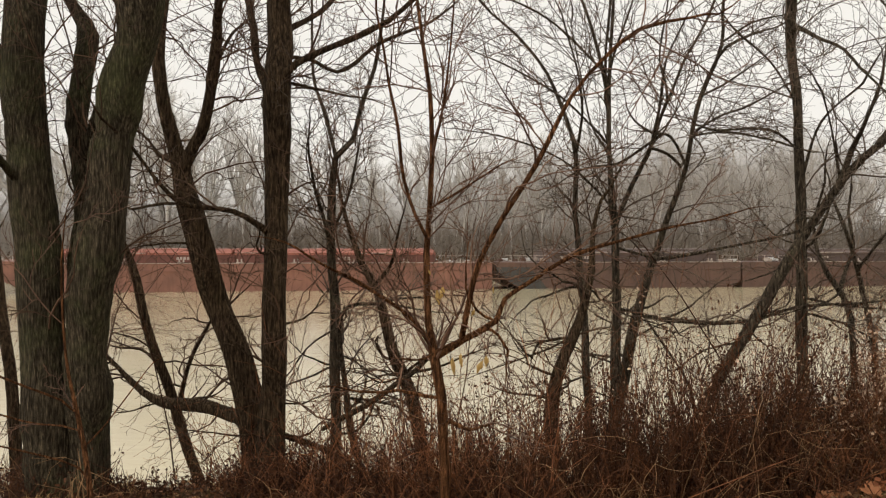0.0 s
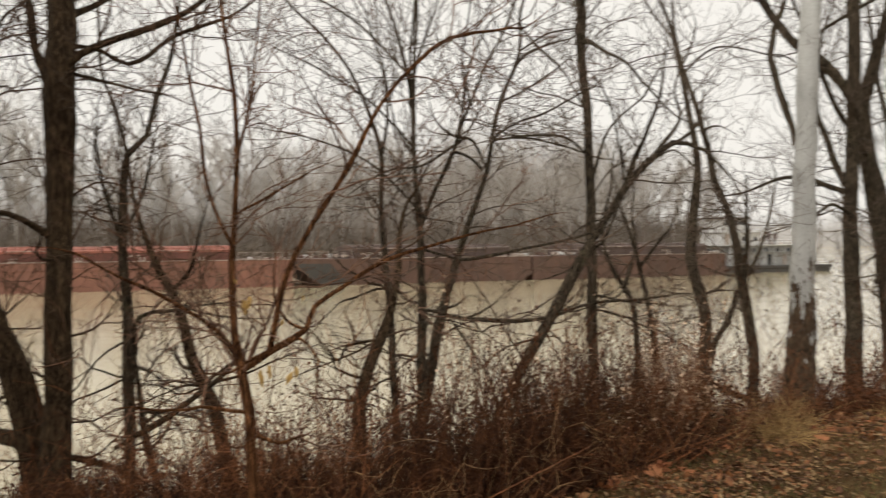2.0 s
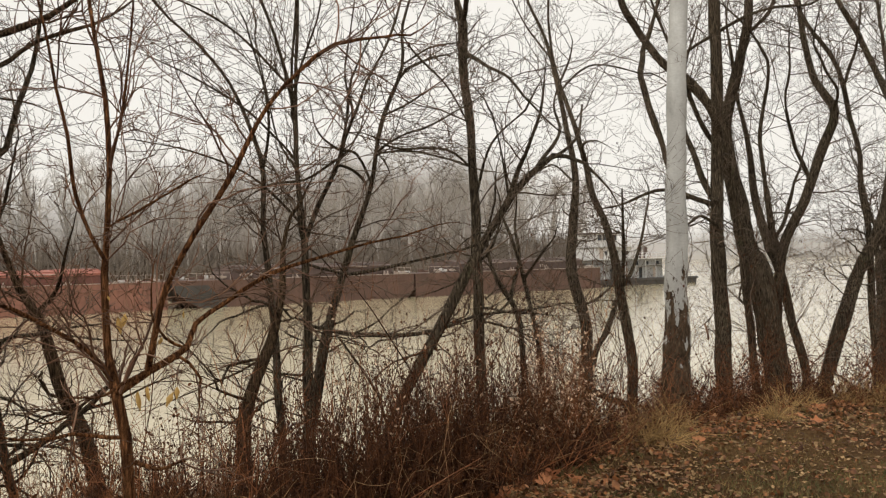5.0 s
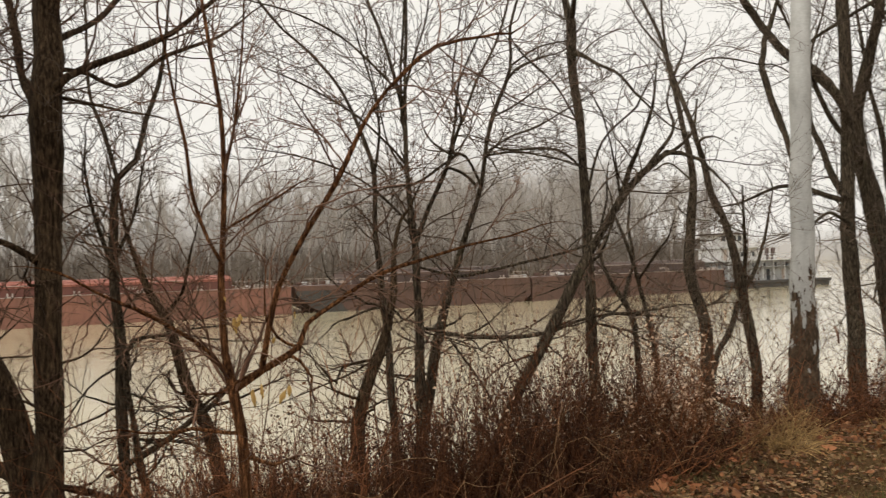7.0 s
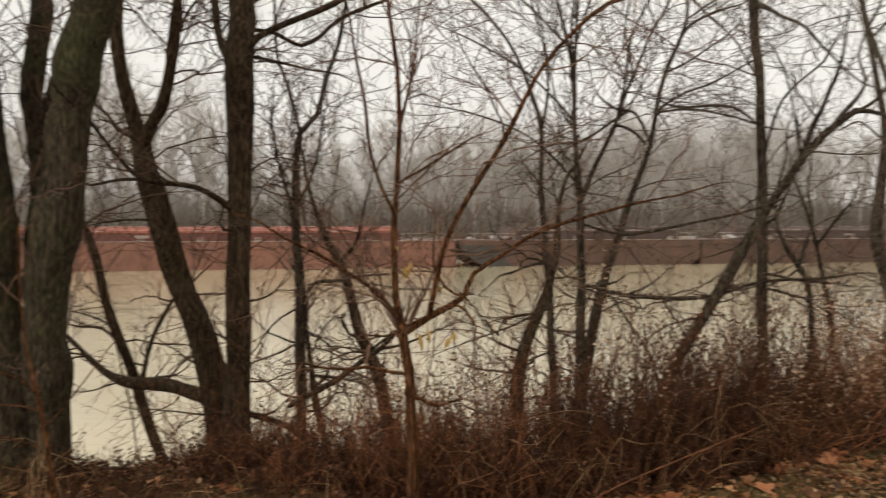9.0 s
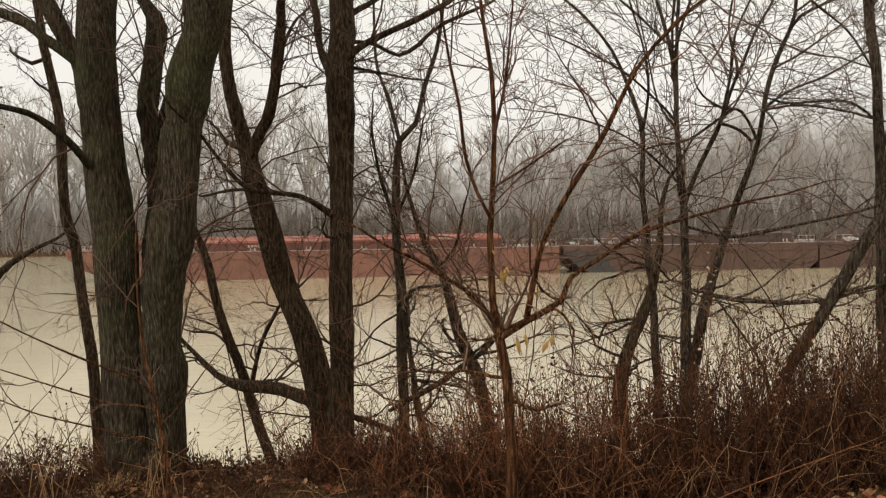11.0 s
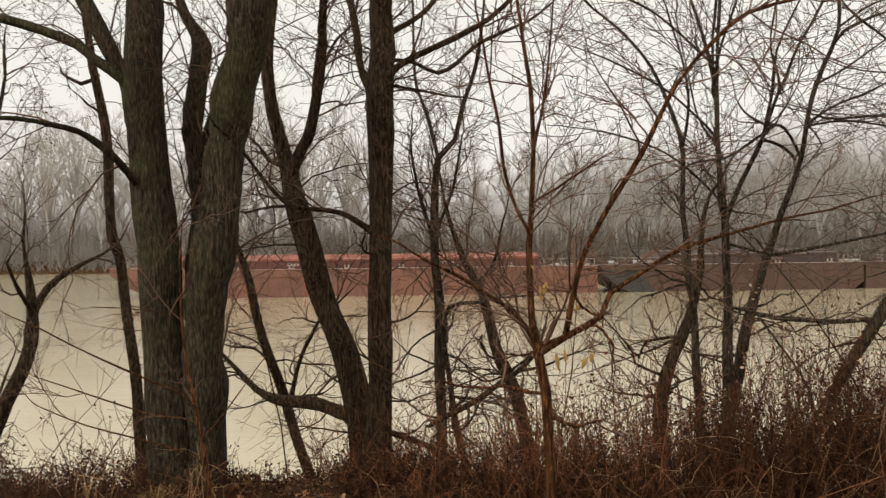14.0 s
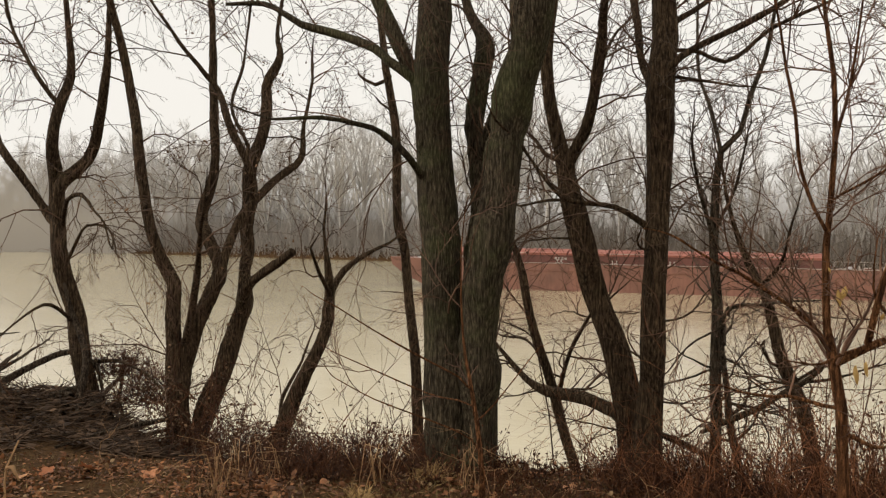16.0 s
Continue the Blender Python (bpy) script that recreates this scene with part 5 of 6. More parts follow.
def along(d, back=0.0):
    """The place d metres aft of the tow's joint, back metres to its far side."""
    a = radians(TOW_TURN)
    return 0.4 - d * math.cos(a) + back * math.sin(a), 109.0 - d * math.sin(a) - back * math.cos(a), RIVER


def barge(name, at, length, label, hull_paint, coaming_paint, cover_paint, bow, covers, stern=3.2):
    x, y, z = at
    top = thing(name, x, y, z, label, "barge", "barges of the tow", turn=TOW_TURN)
    deck, w = 3.5, 10.7
    if bow == "square":
        hull = [(0, -0.6), (length, -0.6), (length, deck), (0, deck)]
    elif bow == "raked":
        hull = [(0.2, -0.6), (length - 8, -0.6), (length - 5, 0.2), (length - 2.2, 1.5), (length - 0.3, 2.9), (length, 3.95), (length - 6, 3.7), (length - 9, deck), (0, deck), (0, 0)]
    else:
        hull = [(2, -0.6), (length - 5, -0.6), (length - 2.5, 0.6), (length - 0.6, 2.3), (length, 3.6), (length - 5, deck), (0, deck), (0, 1)]
    part("hull", prism(hull, 0, -w, 0.06), hull_paint, top)
    part("gunwale", block(0.0, length - 9, 0.07, -0.08, deck - 0.02, deck + 0.06, 0.02), PALE, top, "pale worn deck edge")
    part("rubbing_strake", block(1, length - 9, 0.09, 0.0, 2.5, 2.68, 0.02), hull_paint, top)
    first, last = stern, length - 8.2
    part("coaming", block(first, last, -0.9, -w + 0.9, deck, deck + 1.05, 0.04), coaming_paint, top)
    n = covers
    step = (last - first) / n
    for i in range(n):
        a, b = first + i * step + 0.12, first + (i + 1) * step - 0.12
        low = 0.0 if i % 2 else 0.04
        bm = bmesh.new()
        rows = [(-0.8, deck + 1.05), (-0.8, deck + 1.3 + low), (-1.6, deck + 1.55 + low), (-w / 2, deck + 1.85 + low), (-w + 1.6, deck + 1.55 + low), (-w + 0.8, deck + 1.3 + low), (-w + 0.8, deck + 1.05)]
        va = [bm.verts.new((a, yy, zz)) for yy, zz in rows]
        vb = [bm.verts.new((b, yy, zz)) for yy, zz in rows]
        for j in range(len(rows) - 1):
            bm.faces.new((va[j], vb[j], vb[j + 1], va[j + 1]))
        bm.faces.new(va)
        bm.faces.new(vb[::-1])
        bmesh.ops.recalc_face_normals(bm, faces=bm.faces)
        lid = part("cover", bm, cover_paint, top)
        part("cover_edge", block(a, b, -0.74, -0.84, deck + 1.22 + low, deck + 1.3 + low, 0.01), PALE if i % 3 == 1 else cover_paint, lid)
        # red covers get their ridge highlights from a paler colour
        line = PINK if cover_paint is RED_LIGHT else cover_paint
        part("cover_ridge", block(a, b, -1.5, -1.66, deck + 1.54 + low, deck + 1.62 + low, 0.01), line, lid)
        part("cover_ridge", block(a, b, -3.3, -3.46, deck + 1.68 + low, deck + 1.77 + low, 0.01), line if i % 2 else cover_paint, lid)
    for i in range(int(length / 7)):
        q = 4 + i * 7.0
        if q < length - 4:
            p = part("bitt", block(q, q + 0.9, -0.25, -0.6, deck + 0.05, deck + 0.16, 0.02), PALE, top)
            for k in (0.2, 0.7):
                part("post", pipe([(q + k, -0.42, deck + 0.1), (q + k, -0.42, deck + 0.52)], 0.1), PALE, p)
    # deck gear at both ends
    rnd = random.Random(int(length * 10) + covers)
    for q0, q1, lift in ((0.4, stern - 0.3, 0.0), (length - 7.8, length - 1.2, 0.15)):
        for k in range(11):
            q = rnd.uniform(q0, q1)
            yy = -rnd.uniform(0.5, 5)
            part("winch", block(q - 0.35, q + 0.35, yy, yy - 0.7, deck + lift, deck + lift + rnd.uniform(0.15, 0.5), 0.05), (PALE, hull_paint, WHITE)[k % 3], top)
        part("rope_coil", pipe([(q0 + 0.8 + 0.45 * math.cos(v), -1 + 0.45 * math.sin(v), deck + lift + 0.1 + v * 0.02) for v in np.arange(0, 14, 0.6)], 0.07), PALE, top)
    for q0, q1 in ((0.4, stern - 0.3), (length - 7.8, length - 1.5)):
        for q in np.arange(q0, q1, 1.1):
            part("stanchion", pipe([(q, -0.2, deck), (q, -0.2, deck + 0.95)], 0.035, 4), PALE, top)
        part("rail", pipe([(q0, -0.2, deck + 0.9), (q1, -0.2, deck + 0.95)], 0.03, 4), PALE, top)
    for k in range(3):
        part("hatch_box", block(length - 9.6 - 0.5 * k, length - 9.25 - 0.5 * k, -0.78, -0.9, deck + 0.45, deck + 0.8, 0.01), PALE, top)
    return top


def wheel_marks(top, length):
    """White painted marks on the coaming, not legible."""
    for q in (length * 0.3, length * 0.62, length - 11):
        for k in range(4):
            part("painted_mark", block(q + k * 0.42, q + k * 0.42 + 0.28, -0.888, -0.91, 3.95, 4.3, 0.004), PALE, top)


red = barge("barge", along(6.2), 62.2, "faded red covered hopper barge with raked bow", RED, RED_DARK, RED_LIGHT, "raked", 9, 7.4)
wheel_marks(red, 62.2)
dark = barge("barge", along(41.8), 35.3, "dark rusty covered hopper barge behind the red one", RUST, RUST_DARK, RUST_LIGHT, "short rake", 6)
wheel_marks(dark, 35.3)
part("rake_paint", prism([(29.9, -0.5), (32.9, 0.7), (34.8, 2.3), (35.2, 2.9), (30.5, 2.9), (28.0, 0.0)], 0.012, -0.05), TAR, dark, "black painted rake")
dark = barge("barge", along(78.6), 36.5, "dark brown hopper barge with flat stacked covers ahead of the towboat", RUST, RUST_DARK, RUST_LIGHT, "square", 6)
wheel_marks(dark, 36.5)


def towboat():
    x, y, z = along(80.5, 4.0)
    top = thing("towboat", x, y, z, "white multi-deck towboat with dark fender strip pushing the barges", "towboat", turn=TOW_TURN)
    part("hull", prism([(-26, -0.8), (-1.0, -0.8), (0, 0.2), (0, 0.95), (-26, 0.95), (-26.6, 0.5)], 0, -9, 0.08), TAR, top, "dark low hull")
    part("fender_strip", prism([(-26.8, 0.7), (0.3, 0.7), (0.3, 1.25), (-22, 1.2), (-26.8, 1.2)], 0.15, -9.15, 0.08), TAR, top, "dark fender strip round the hull")
    part("towing_knee", block(-0.3, 0.7, -2, -3, 0, 4.2, 0.05), TAR, top)
    part("towing_knee", block(-0.3, 0.7, -6, -7, 0, 4.2, 0.05), TAR, top)
    part("main_deckhouse", block(-19, -4, -1.6, -7.5, 1.15, 4.7, 0.06), GREY, top, "grey shaded lower deckhouse")
    part("deck_edge", block(-20.5, -2.4, -0.5, -8.5, 4.7, 4.85, 0.03), WHITE, top)
    part("upper_deckhouse", block(-11, -2.6, -1.6, -7.4, 4.85, 7.0, 0.06), WHITE, top)
    part("deck_edge", block(-11.6, -2.2, -1.1, -7.9, 7.0, 7.12, 0.03), WHITE, top)
    wheelhouse = part("wheelhouse", block(-8.0, -2.8, -2.0, -7.0, 7.1, 9.5, 0.06), WHITE, top)
    part("roof", block(-8.8, -2.0, -1.3, -7.7, 9.5, 9.68, 0.05), RUST_DARK, top, "dark overhanging roof")
    for k in range(4):
        part("window", block(-7.7 + k * 1.22, -7.7 + k * 1.22 + 0.85, -1.96, -2.02, 8.3, 9.25, 0.01), PANE, wheelhouse, "dark window pane")
    for k in range(5):
        part("window", block(-18 + k * 2.7, -17.2 + k * 2.7, -1.56, -1.62, 3.5, 4.3, 0.01), PANE, top, "dark window pane")
    for k in range(3):
        part("window", block(-10.2 + k * 2.6, -9.6 + k * 2.6, -1.56, -1.62, 5.6, 6.3, 0.01), PANE, top, "dark window pane")
    # every other door is a dark panel painting the shade of an opening
    for k in range(4):
        part("door", block(-17.2 + k * 3.6, -16.4 + k * 3.6, -1.55, -1.62, 1.25, 3.15, 0.01), PANE if k % 2 else PALE, top, "open dark doorway" if k % 2 else "")
    part("awning", prism([(-19.4, 3.55), (-3.6, 3.55), (-3.6, 3.65), (-19.4, 3.65)], -0.6, -1.6, 0.02), GREY, top)
    for k in range(6):
        part("vent", pipe([(-17.5 + k * 1.1, -3.2, 4.8), (-17.5 + k * 1.1, -3.2, 5.4 + 0.25 * (k % 2))], 0.18, 8), WHITE if k % 2 else PALE, top)
    part("door", block(-3.9, -3.1, -1.55, -1.62, 4.9, 6.8, 0.01), PALE, top)
    for k in range(7):
        part("deck_post", pipe([(-19 + k * 2.6, -0.8, 1.15), (-19 + k * 2.6, -0.8, 4.75)], 0.08, 5), WHITE, top)
    for k in (-19.5, -18):
        part("funnel", pipe([(k + 2, -4.5, 4.8), (k + 2, -4.5, 6.6), (k + 1.8, -4.5, 6.9)], 0.35, 8), RUST_DARK, top)
    part("mast", pipe([(-6, -4.5, 9.5), (-6, -4.5, 12.0)], 0.07), PALE, top)
    part("radar_bar", block(-7.1, -4.9, -4.4, -4.6, 10.7, 10.85, 0.02), WHITE, top)
    for level, a, b in ((4.85, -20.4, -11.4), (7.12, -11.5, -8.4), (1.2, -26.5, -19.2)):
        for k in np.arange(a, b, 1.3):
            part("stanchion", pipe([(k, -0.7, level), (k, -0.7, level + 1.0)], 0.035, 4), WHITE, top)
        for h in (0.5, 1.0):
            part("rail", pipe([(a, -0.7, level + h), (b, -0.7, level + h)], 0.035, 4), WHITE, top)
    part("capstan", block(-1.6, -0.8, -1, -1.8, 1.2, 2.1, 0.08), TAR, top)


towboat()


# ---- undergrowth on the bank ----
def spot(turn, away):
    a = radians(turn)
    x, y = -away * math.sin(a), away * math.cos(a)
    return x, y, ground_z(x, y)


def thicket(name, label, mat, seed, count, turns, depth, heights, sides, bits, lean=0.25, thick=0.0035, bit_size=(0.012, 0.035), fan=0.6):
    """A tangle of thin stems with side twigs and dry seed heads, along the bank's edge."""
    rnd = np.random.default_rng(seed)
    w, dry = Wood(), Wood()
    for _ in range(count):
        t = rnd.uniform(*turns)
        x, y, z = spot(t, float(np.interp(t, EDGE_TURN, EDGE_AWAY)) + rnd.uniform(*depth))
        tuft = noise.noise((x * 1.6, y * 1.6, seed))
        if tuft < -0.05 and rnd.random() < 0.7:
            continue
        h = (heights[0] + (heights[1] - heights[0]) * rnd.random() ** 1.9) * max(0.5, 0.85 + 1.1 * tuft)
        q = shoot(rnd, (x, y, z - 0.05), (rnd.normal(0, lean), rnd.normal(0, lean), 1), h, thick * rnd.uniform(0.6, 1.5), 0.3, 0.0, 5, 0.001, 0.5)
        w.tube(q, 3)
        for _ in range(sides):
            k = rnd.integers(1, 5)
            s = q[k] + (q[k + 1] - q[k]) * rnd.random()
            tw = shoot(rnd, s[:3], (rnd.normal(0, fan), rnd.normal(0, fan), 0.8), h * rnd.uniform(0.12, 0.4), s[3] * 0.7, 0.4, 0.2, 2, 0.0012, 0.5)
            w.tube(tw, 3)
            for _ in range(bits):
                e = tw[rnd.integers(0, 3), :3] + rnd.normal(0, 0.02, 3)
                dry.leaf(e, rnd.uniform(*bit_size), rnd, False, 0.28)
    ob = tagged(part(name, w.mesh(), mat, None), label, "undergrowth", kind="stuff")
    if dry.n:
        part("seed_heads", dry.mesh(), DRY_BIT, ob)["kind"] = "stuff"
    return ob


DRY_BIT = plain("dry_seed_head", (0.028, 0.01, 0.004), (0.135, 0.05, 0.016), 10, 0.8, by_island=True, bump=0, spread=0.6)
BRAMBLE_DARK = plain("dark_weed_stem", (0.034, 0.0135, 0.0055), (0.15, 0.058, 0.021), 7, 0.8, by_island=True, bump=0, spread=0.65)
CANE = plain("dead_cane", (0.19, 0.1, 0.042), (0.44, 0.26, 0.12), 9, 0.75, by_island=True, bump=0)
# weeds' dark brown, lowered further to paint the shade between stems
WEED_MAT = plain("matted_weed", (0.022, 0.0085, 0.0035), (0.125, 0.046, 0.016), 7, 0.85, by_island=True, bump=0, spread=0.65)
thicket("weed_undergrowth", "matted dark dead weeds at the foot of the thicket", WEED_MAT, 28, 5600, (-32, 14), (-0.35, 0.6), (0.12, 0.48), 3, 2, 0.5, 0.0056, (0.012, 0.035), 0.8)
thicket("bramble_thicket", "tangled reddish bramble stems along the bank edge", BRAMBLE, 22, 580, (-9, 15), (-0.5, 1.2), (0.2, 0.8), 5, 1, 0.6, 0.003, (0.01, 0.024), 0.9)
thicket("low_brush", "low brown brush and dead weeds on the bank lip", WEED_MAT, 23, 2200, (3, 41), (-0.6, 0.6), (0.06, 0.34), 3, 1, 0.7, 0.0042)
thicket("verge_weeds", "low dark dead weeds and grass on the verge of the bank", WEED_MAT, 46, 2600, (-2, 42), (-1.35, -0.2), (0.04, 0.2), 3, 1, 0.8, 0.003)
thicket("lip_brush", "low dark heap of dead brush on the bank lip", WEED_MAT, 45, 1100, (21, 38), (-0.5, 0.5), (0.12, 0.4), 4, 1, 0.7, 0.0042)
thicket("red_shoots", "thin reddish shoots with shrivelled leaves round the forked sapling", BRAMBLE, 47, 110, (-11, 4), (-0.6, 0.7), (0.5, 1.3), 9, 1, 0.3, 0.0028, (0.008, 0.02), 0.9)
thicket("bank_brush", "reddish brown brush between the trees on the bank top", BRAMBLE, 24, 1300, (-58, -34), (-0.5, 1.6), (0.2, 0.75), 6, 2, 0.6, 0.003, (0.012, 0.035), 0.9)
thicket("bank_weeds", "matted dark weeds under the trees on the bank top", WEED_MAT, 41, 1300, (-58, -33), (0.0, 1.4), (0.2, 0.7), 4, 2, 0.5)
thicket("whip_thicket", "tall thin bare whips rising from the bank slope", BRAMBLE_DARK, 25, 60, (-34, 18), (0.3, 3.5), (1.4, 3.4), 7, 0, 0.35, 0.006)
thicket("whip_brush", "thin bare whips rising from the bank slope", BRAMBLE_DARK, 26, 40, (18, 58), (0.4, 2.5), (0.8, 1.8), 8, 1, 0.3, 0.004)
thicket("bank_whips", "thin bare whips between the trees on the bank top", BRAMBLE_DARK, 30, 310, (-58, -29), (0.2, 3.5), (0.9, 2.7), 11, 1, 0.5, 0.0036, (0.012, 0.035), 0.9)
thicket("red_brush", "dense reddish brush at the foot of the pale sycamore", BRAMBLE, 34, 330, (-40, -24), (-0.7, 0.9), (0.25, 1.2), 6, 2, 0.6, 0.0035, (0.012, 0.035), 0.9)


def weeds(name, label, mat, dry_mat, seed, count, turns, depth, heights, bits, bit_size):
    """Upright dead weeds: near-straight stalks hung with shrivelled leaves, and short side stalks towards the top."""
    rnd = np.random.default_rng(seed)
    w, dry = Wood(), Wood()
    for _ in range(count):
        t = rnd.uniform(*turns)
        x, y, z = spot(t, float(np.interp(t, EDGE_TURN, EDGE_AWAY)) + rnd.uniform(*depth))
        tuft = noise.noise((x * 1.3, y * 1.3, seed))
        if tuft < -0.1 and rnd.random() < 0.75:
            continue
        h = (heights[0] + (heights[1] - heights[0]) * rnd.random() ** 1.5) * max(0.55, 0.85 + 1.1 * tuft)
        q = shoot(rnd, (x, y, z - 0.05), (rnd.normal(0, 0.13), rnd.normal(0, 0.13), 1), h, rnd.uniform(0.003, 0.006), 0.16, 0.0, 6, 0.001, 0.5)
        w.tube(q, 3)
        for _ in range(7):
            k = int(rnd.integers(2, 6))
            s = q[k] + (q[k + 1] - q[k]) * rnd.random()
            tw = shoot(rnd, s[:3], (rnd.normal(0, 0.4), rnd.normal(0, 0.4), 0.9), h * rnd.uniform(0.08, 0.26), s[3] * 0.6, 0.3, 0.1, 2, 0.001, 0.5)
            w.tube(tw, 3)
            if rnd.random() < 0.5:
                dry.leaf(tw[1, :3] + rnd.normal(0, 0.006, 3), rnd.uniform(*bit_size), rnd, False, 0.24)
        for _ in range(int(bits * h)):
            u = rnd.random() ** 0.7 * 5.99
            k = int(u)
            dry.leaf(q[k, :3] + (q[k + 1, :3] - q[k, :3]) * (u - k) + rnd.normal(0, 0.009, 3), rnd.uniform(*bit_size), rnd, False, 0.3)
    ob = tagged(part(name, w.mesh(), mat, None), label, "weeds", kind="stuff")
    part("seed_heads", dry.mesh(), dry_mat, ob)["kind"] = "stuff"


weeds("shaded_weeds", "tall dead weeds crowding under the straight slim tree", BRAMBLE_DARK, DRY_BIT, 64, 330, (-29.5, -20), (0.0, 1.1), (0.5, 1.15), 18, (0.012, 0.03))
weeds("weed_stalks", "thin scattered dead weeds between the saplings", BRAMBLE_DARK, DRY_BIT, 63, 330, (-13, -1), (-0.3, 1.2), (0.4, 1.05), 12, (0.012, 0.03))
FLUFF = plain("pale_seed_fluff", (0.4, 0.26, 0.16), (0.7, 0.5, 0.34), 10, 0.9, by_island=True, bump=0)
weeds("weed_thicket", "dense dark brown dead weeds along the bank edge", BRAMBLE_DARK, DRY_BIT, 21, 900, (-27, -9), (-0.3, 1.2), (0.35, 1.02), 22, (0.01, 0.027))
weeds("weed_clump", "dark dead weeds at the foot of the saplings", WEED_MAT, DRY_BIT, 29, 760, (-28, 2), (-0.3, 0.7), (0.25, 0.85), 22, (0.01, 0.027))
weeds("aster_clump", "tall dead asters with pale tan seed fluff", BRAMBLE, FLUFF, 61, 200, (-30.0, -26.6), (-0.1, 0.9), (0.7, 1.35), 18, (0.017, 0.04))
weeds("aster_sprinkle", "scattered dead asters with pale seed fluff among dark weeds", BRAMBLE, FLUFF, 62, 70, (-26, -12), (0.1, 1.2), (0.8, 1.35), 9, (0.014, 0.034))


def arching_canes(name, label, mat, seed, count, turns, depth, longs, thick):
    """Bramble canes that rise, arch over and come down again."""
    rnd = np.random.default_rng(seed)
    w = Wood()
    for _ in range(count):
        t = rnd.uniform(*turns)
        x, y, z = spot(t, float(np.interp(t, EDGE_TURN, EDGE_AWAY)) + rnd.uniform(*depth))
        a, long = rnd.uniform(0, 6.28), rnd.uniform(*longs)
        up, out = rnd.uniform(0.25, 0.6) * long, rnd.uniform(0.4, 0.75) * long
        r = thick * rnd.uniform(0.6, 1.3)
        q = [(x + math.cos(a) * out * u + rnd.normal(0, 0.02), y + 0.5 * math.sin(a) * out * u + rnd.normal(0, 0.02), z - 0.03 + up * math.sin(min(1.0, u * 1.1) * 2.6) + rnd.normal(0, 0.012), r * (1.1 - u)) for u in np.linspace(0, 1, 8)]
        w.tube(np.array(q), 4)
        for _ in range(2):
            k = int(rnd.integers(2, 7))
            w.tube(shoot(rnd, q[k][:3], (rnd.normal(0, 1), rnd.normal(0, 0.6), rnd.normal(0.1, 0.5)), long * rnd.uniform(0.1, 0.3), r * 0.6, 0.4, -0.1, 3, 0.0008, 0.5), 3)
    tagged(part(name, w.mesh(), mat, None), label, "brambles", kind="stuff")


arching_canes("crossing_canes", "pale canes arching across the dark weeds", CANE, 36, 125, (-36, -4), (-0.5, 0.4), (0.5, 1.3), 0.0019)
arching_canes("red_canes", "reddish bramble canes arching over the bank edge", BRAMBLE, 27, 120, (-40, 16), (-0.6, 0.7), (0.5, 1.4), 0.0024)
arching_canes("front_canes", "pale dead stalks arching on the bank lip", CANE, 32, 60, (4, 48), (-1.4, 0.2), (0.3, 0.9), 0.0022)


def tussock(turn, away, size, seed):
    """A tuft of dead grass, combed over to one side and broken at the tips."""
    rnd = np.random.default_rng(seed)
    x, y, z = spot(turn, away)
    comb = rnd.uniform(0, 6.28)
    w = Wood()
    for _ in range(260):
        a, r = rnd.uniform(0, 6.28), abs(rnd.normal(0, 0.17)) * size
        lean = 0.5 + 0.9 * rnd.random() ** 2
        q = shoot(rnd, (r * math.cos(a), r * math.sin(a), -0.03), (math.cos(comb) * 0.25 + math.cos(a) * lean * 0.5 + rnd.normal(0, 0.3), math.sin(comb) * 0.25 + math.sin(a) * lean * 0.5 + rnd.normal(0, 0.3), 1), rnd.uniform(0.12, 0.6) * size, 0.003, 0.6, -1.0, 4, 0.001, 0.5)
        w.tube(q, 3)
    tagged(part("grass_tussock", w.mesh(), STRAW, None), "straw-coloured tussock of dead grass on the bank top", "grass", "dead grass tussocks", "").location = (x, y, z)


rnd = np.random.default_rng(43)
for i in range(15):
    t = rnd.uniform(-52, -40) if i < 6 else (rnd.uniform(-39, -34.5) if i < 10 else rnd.uniform(20, 40))
    edge = float(np.interp(t, EDGE_TURN, EDGE_AWAY))
    tussock(t, edge + rnd.normal(-0.25 if t < 0 else -0.5, 0.25), rnd.uniform(0.5, 1.0) if t < 0 else 0.3, 40 + i)


# ---- leaves and grass on the bank top ----
def grass(name, label, mat, seed, beds, high, bare):
    """Short blades in patches."""
    rnd = np.random.default_rng(seed)
    v, f = [], []
    for turns, away, n in beds:
        for _ in range(n):
            t = rnd.uniform(*turns)
            edge = float(np.interp(t, EDGE_TURN, EDGE_AWAY))
            a = rnd.uniform(away[0], min(away[1], edge))
            x, y, z = spot(t, a)
            if noise.noise((x * 0.8, y * 0.8, seed)) + rnd.normal(0, 0.15) < bare:
                continue
            h, b = rnd.uniform(*high), rnd.uniform(0, 6.28)
            dx, dy = 0.005 * math.cos(b), 0.005 * math.sin(b)
            lx, ly = rnd.normal(0, 0.025), rnd.normal(0, 0.025)
            k = len(v)
            v += [(x - dx, y - dy, z - 0.005), (x + dx, y + dy, z - 0.005), (x + lx, y + ly, z + h)]
            f.append((k, k + 1, k + 2))
    tagged(new(name, mesh_of(name, v, f, mat, False)), label, "grass", kind="stuff")


grass("grass", "short thin brownish grass on the bank top", GRASS, 31, (((-62, -8), (2.6, 14), 42000), ((5, 64), (3.0, 7), 16000)), (0.015, 0.045), -0.05)
grass("green_grass", "patches of short green grass on the bank top", GREEN, 38, (((-62, -20), (3.2, 16), 26000), ((-20, 60), (3.0, 4.6), 9000)), (0.015, 0.045), 0.18)


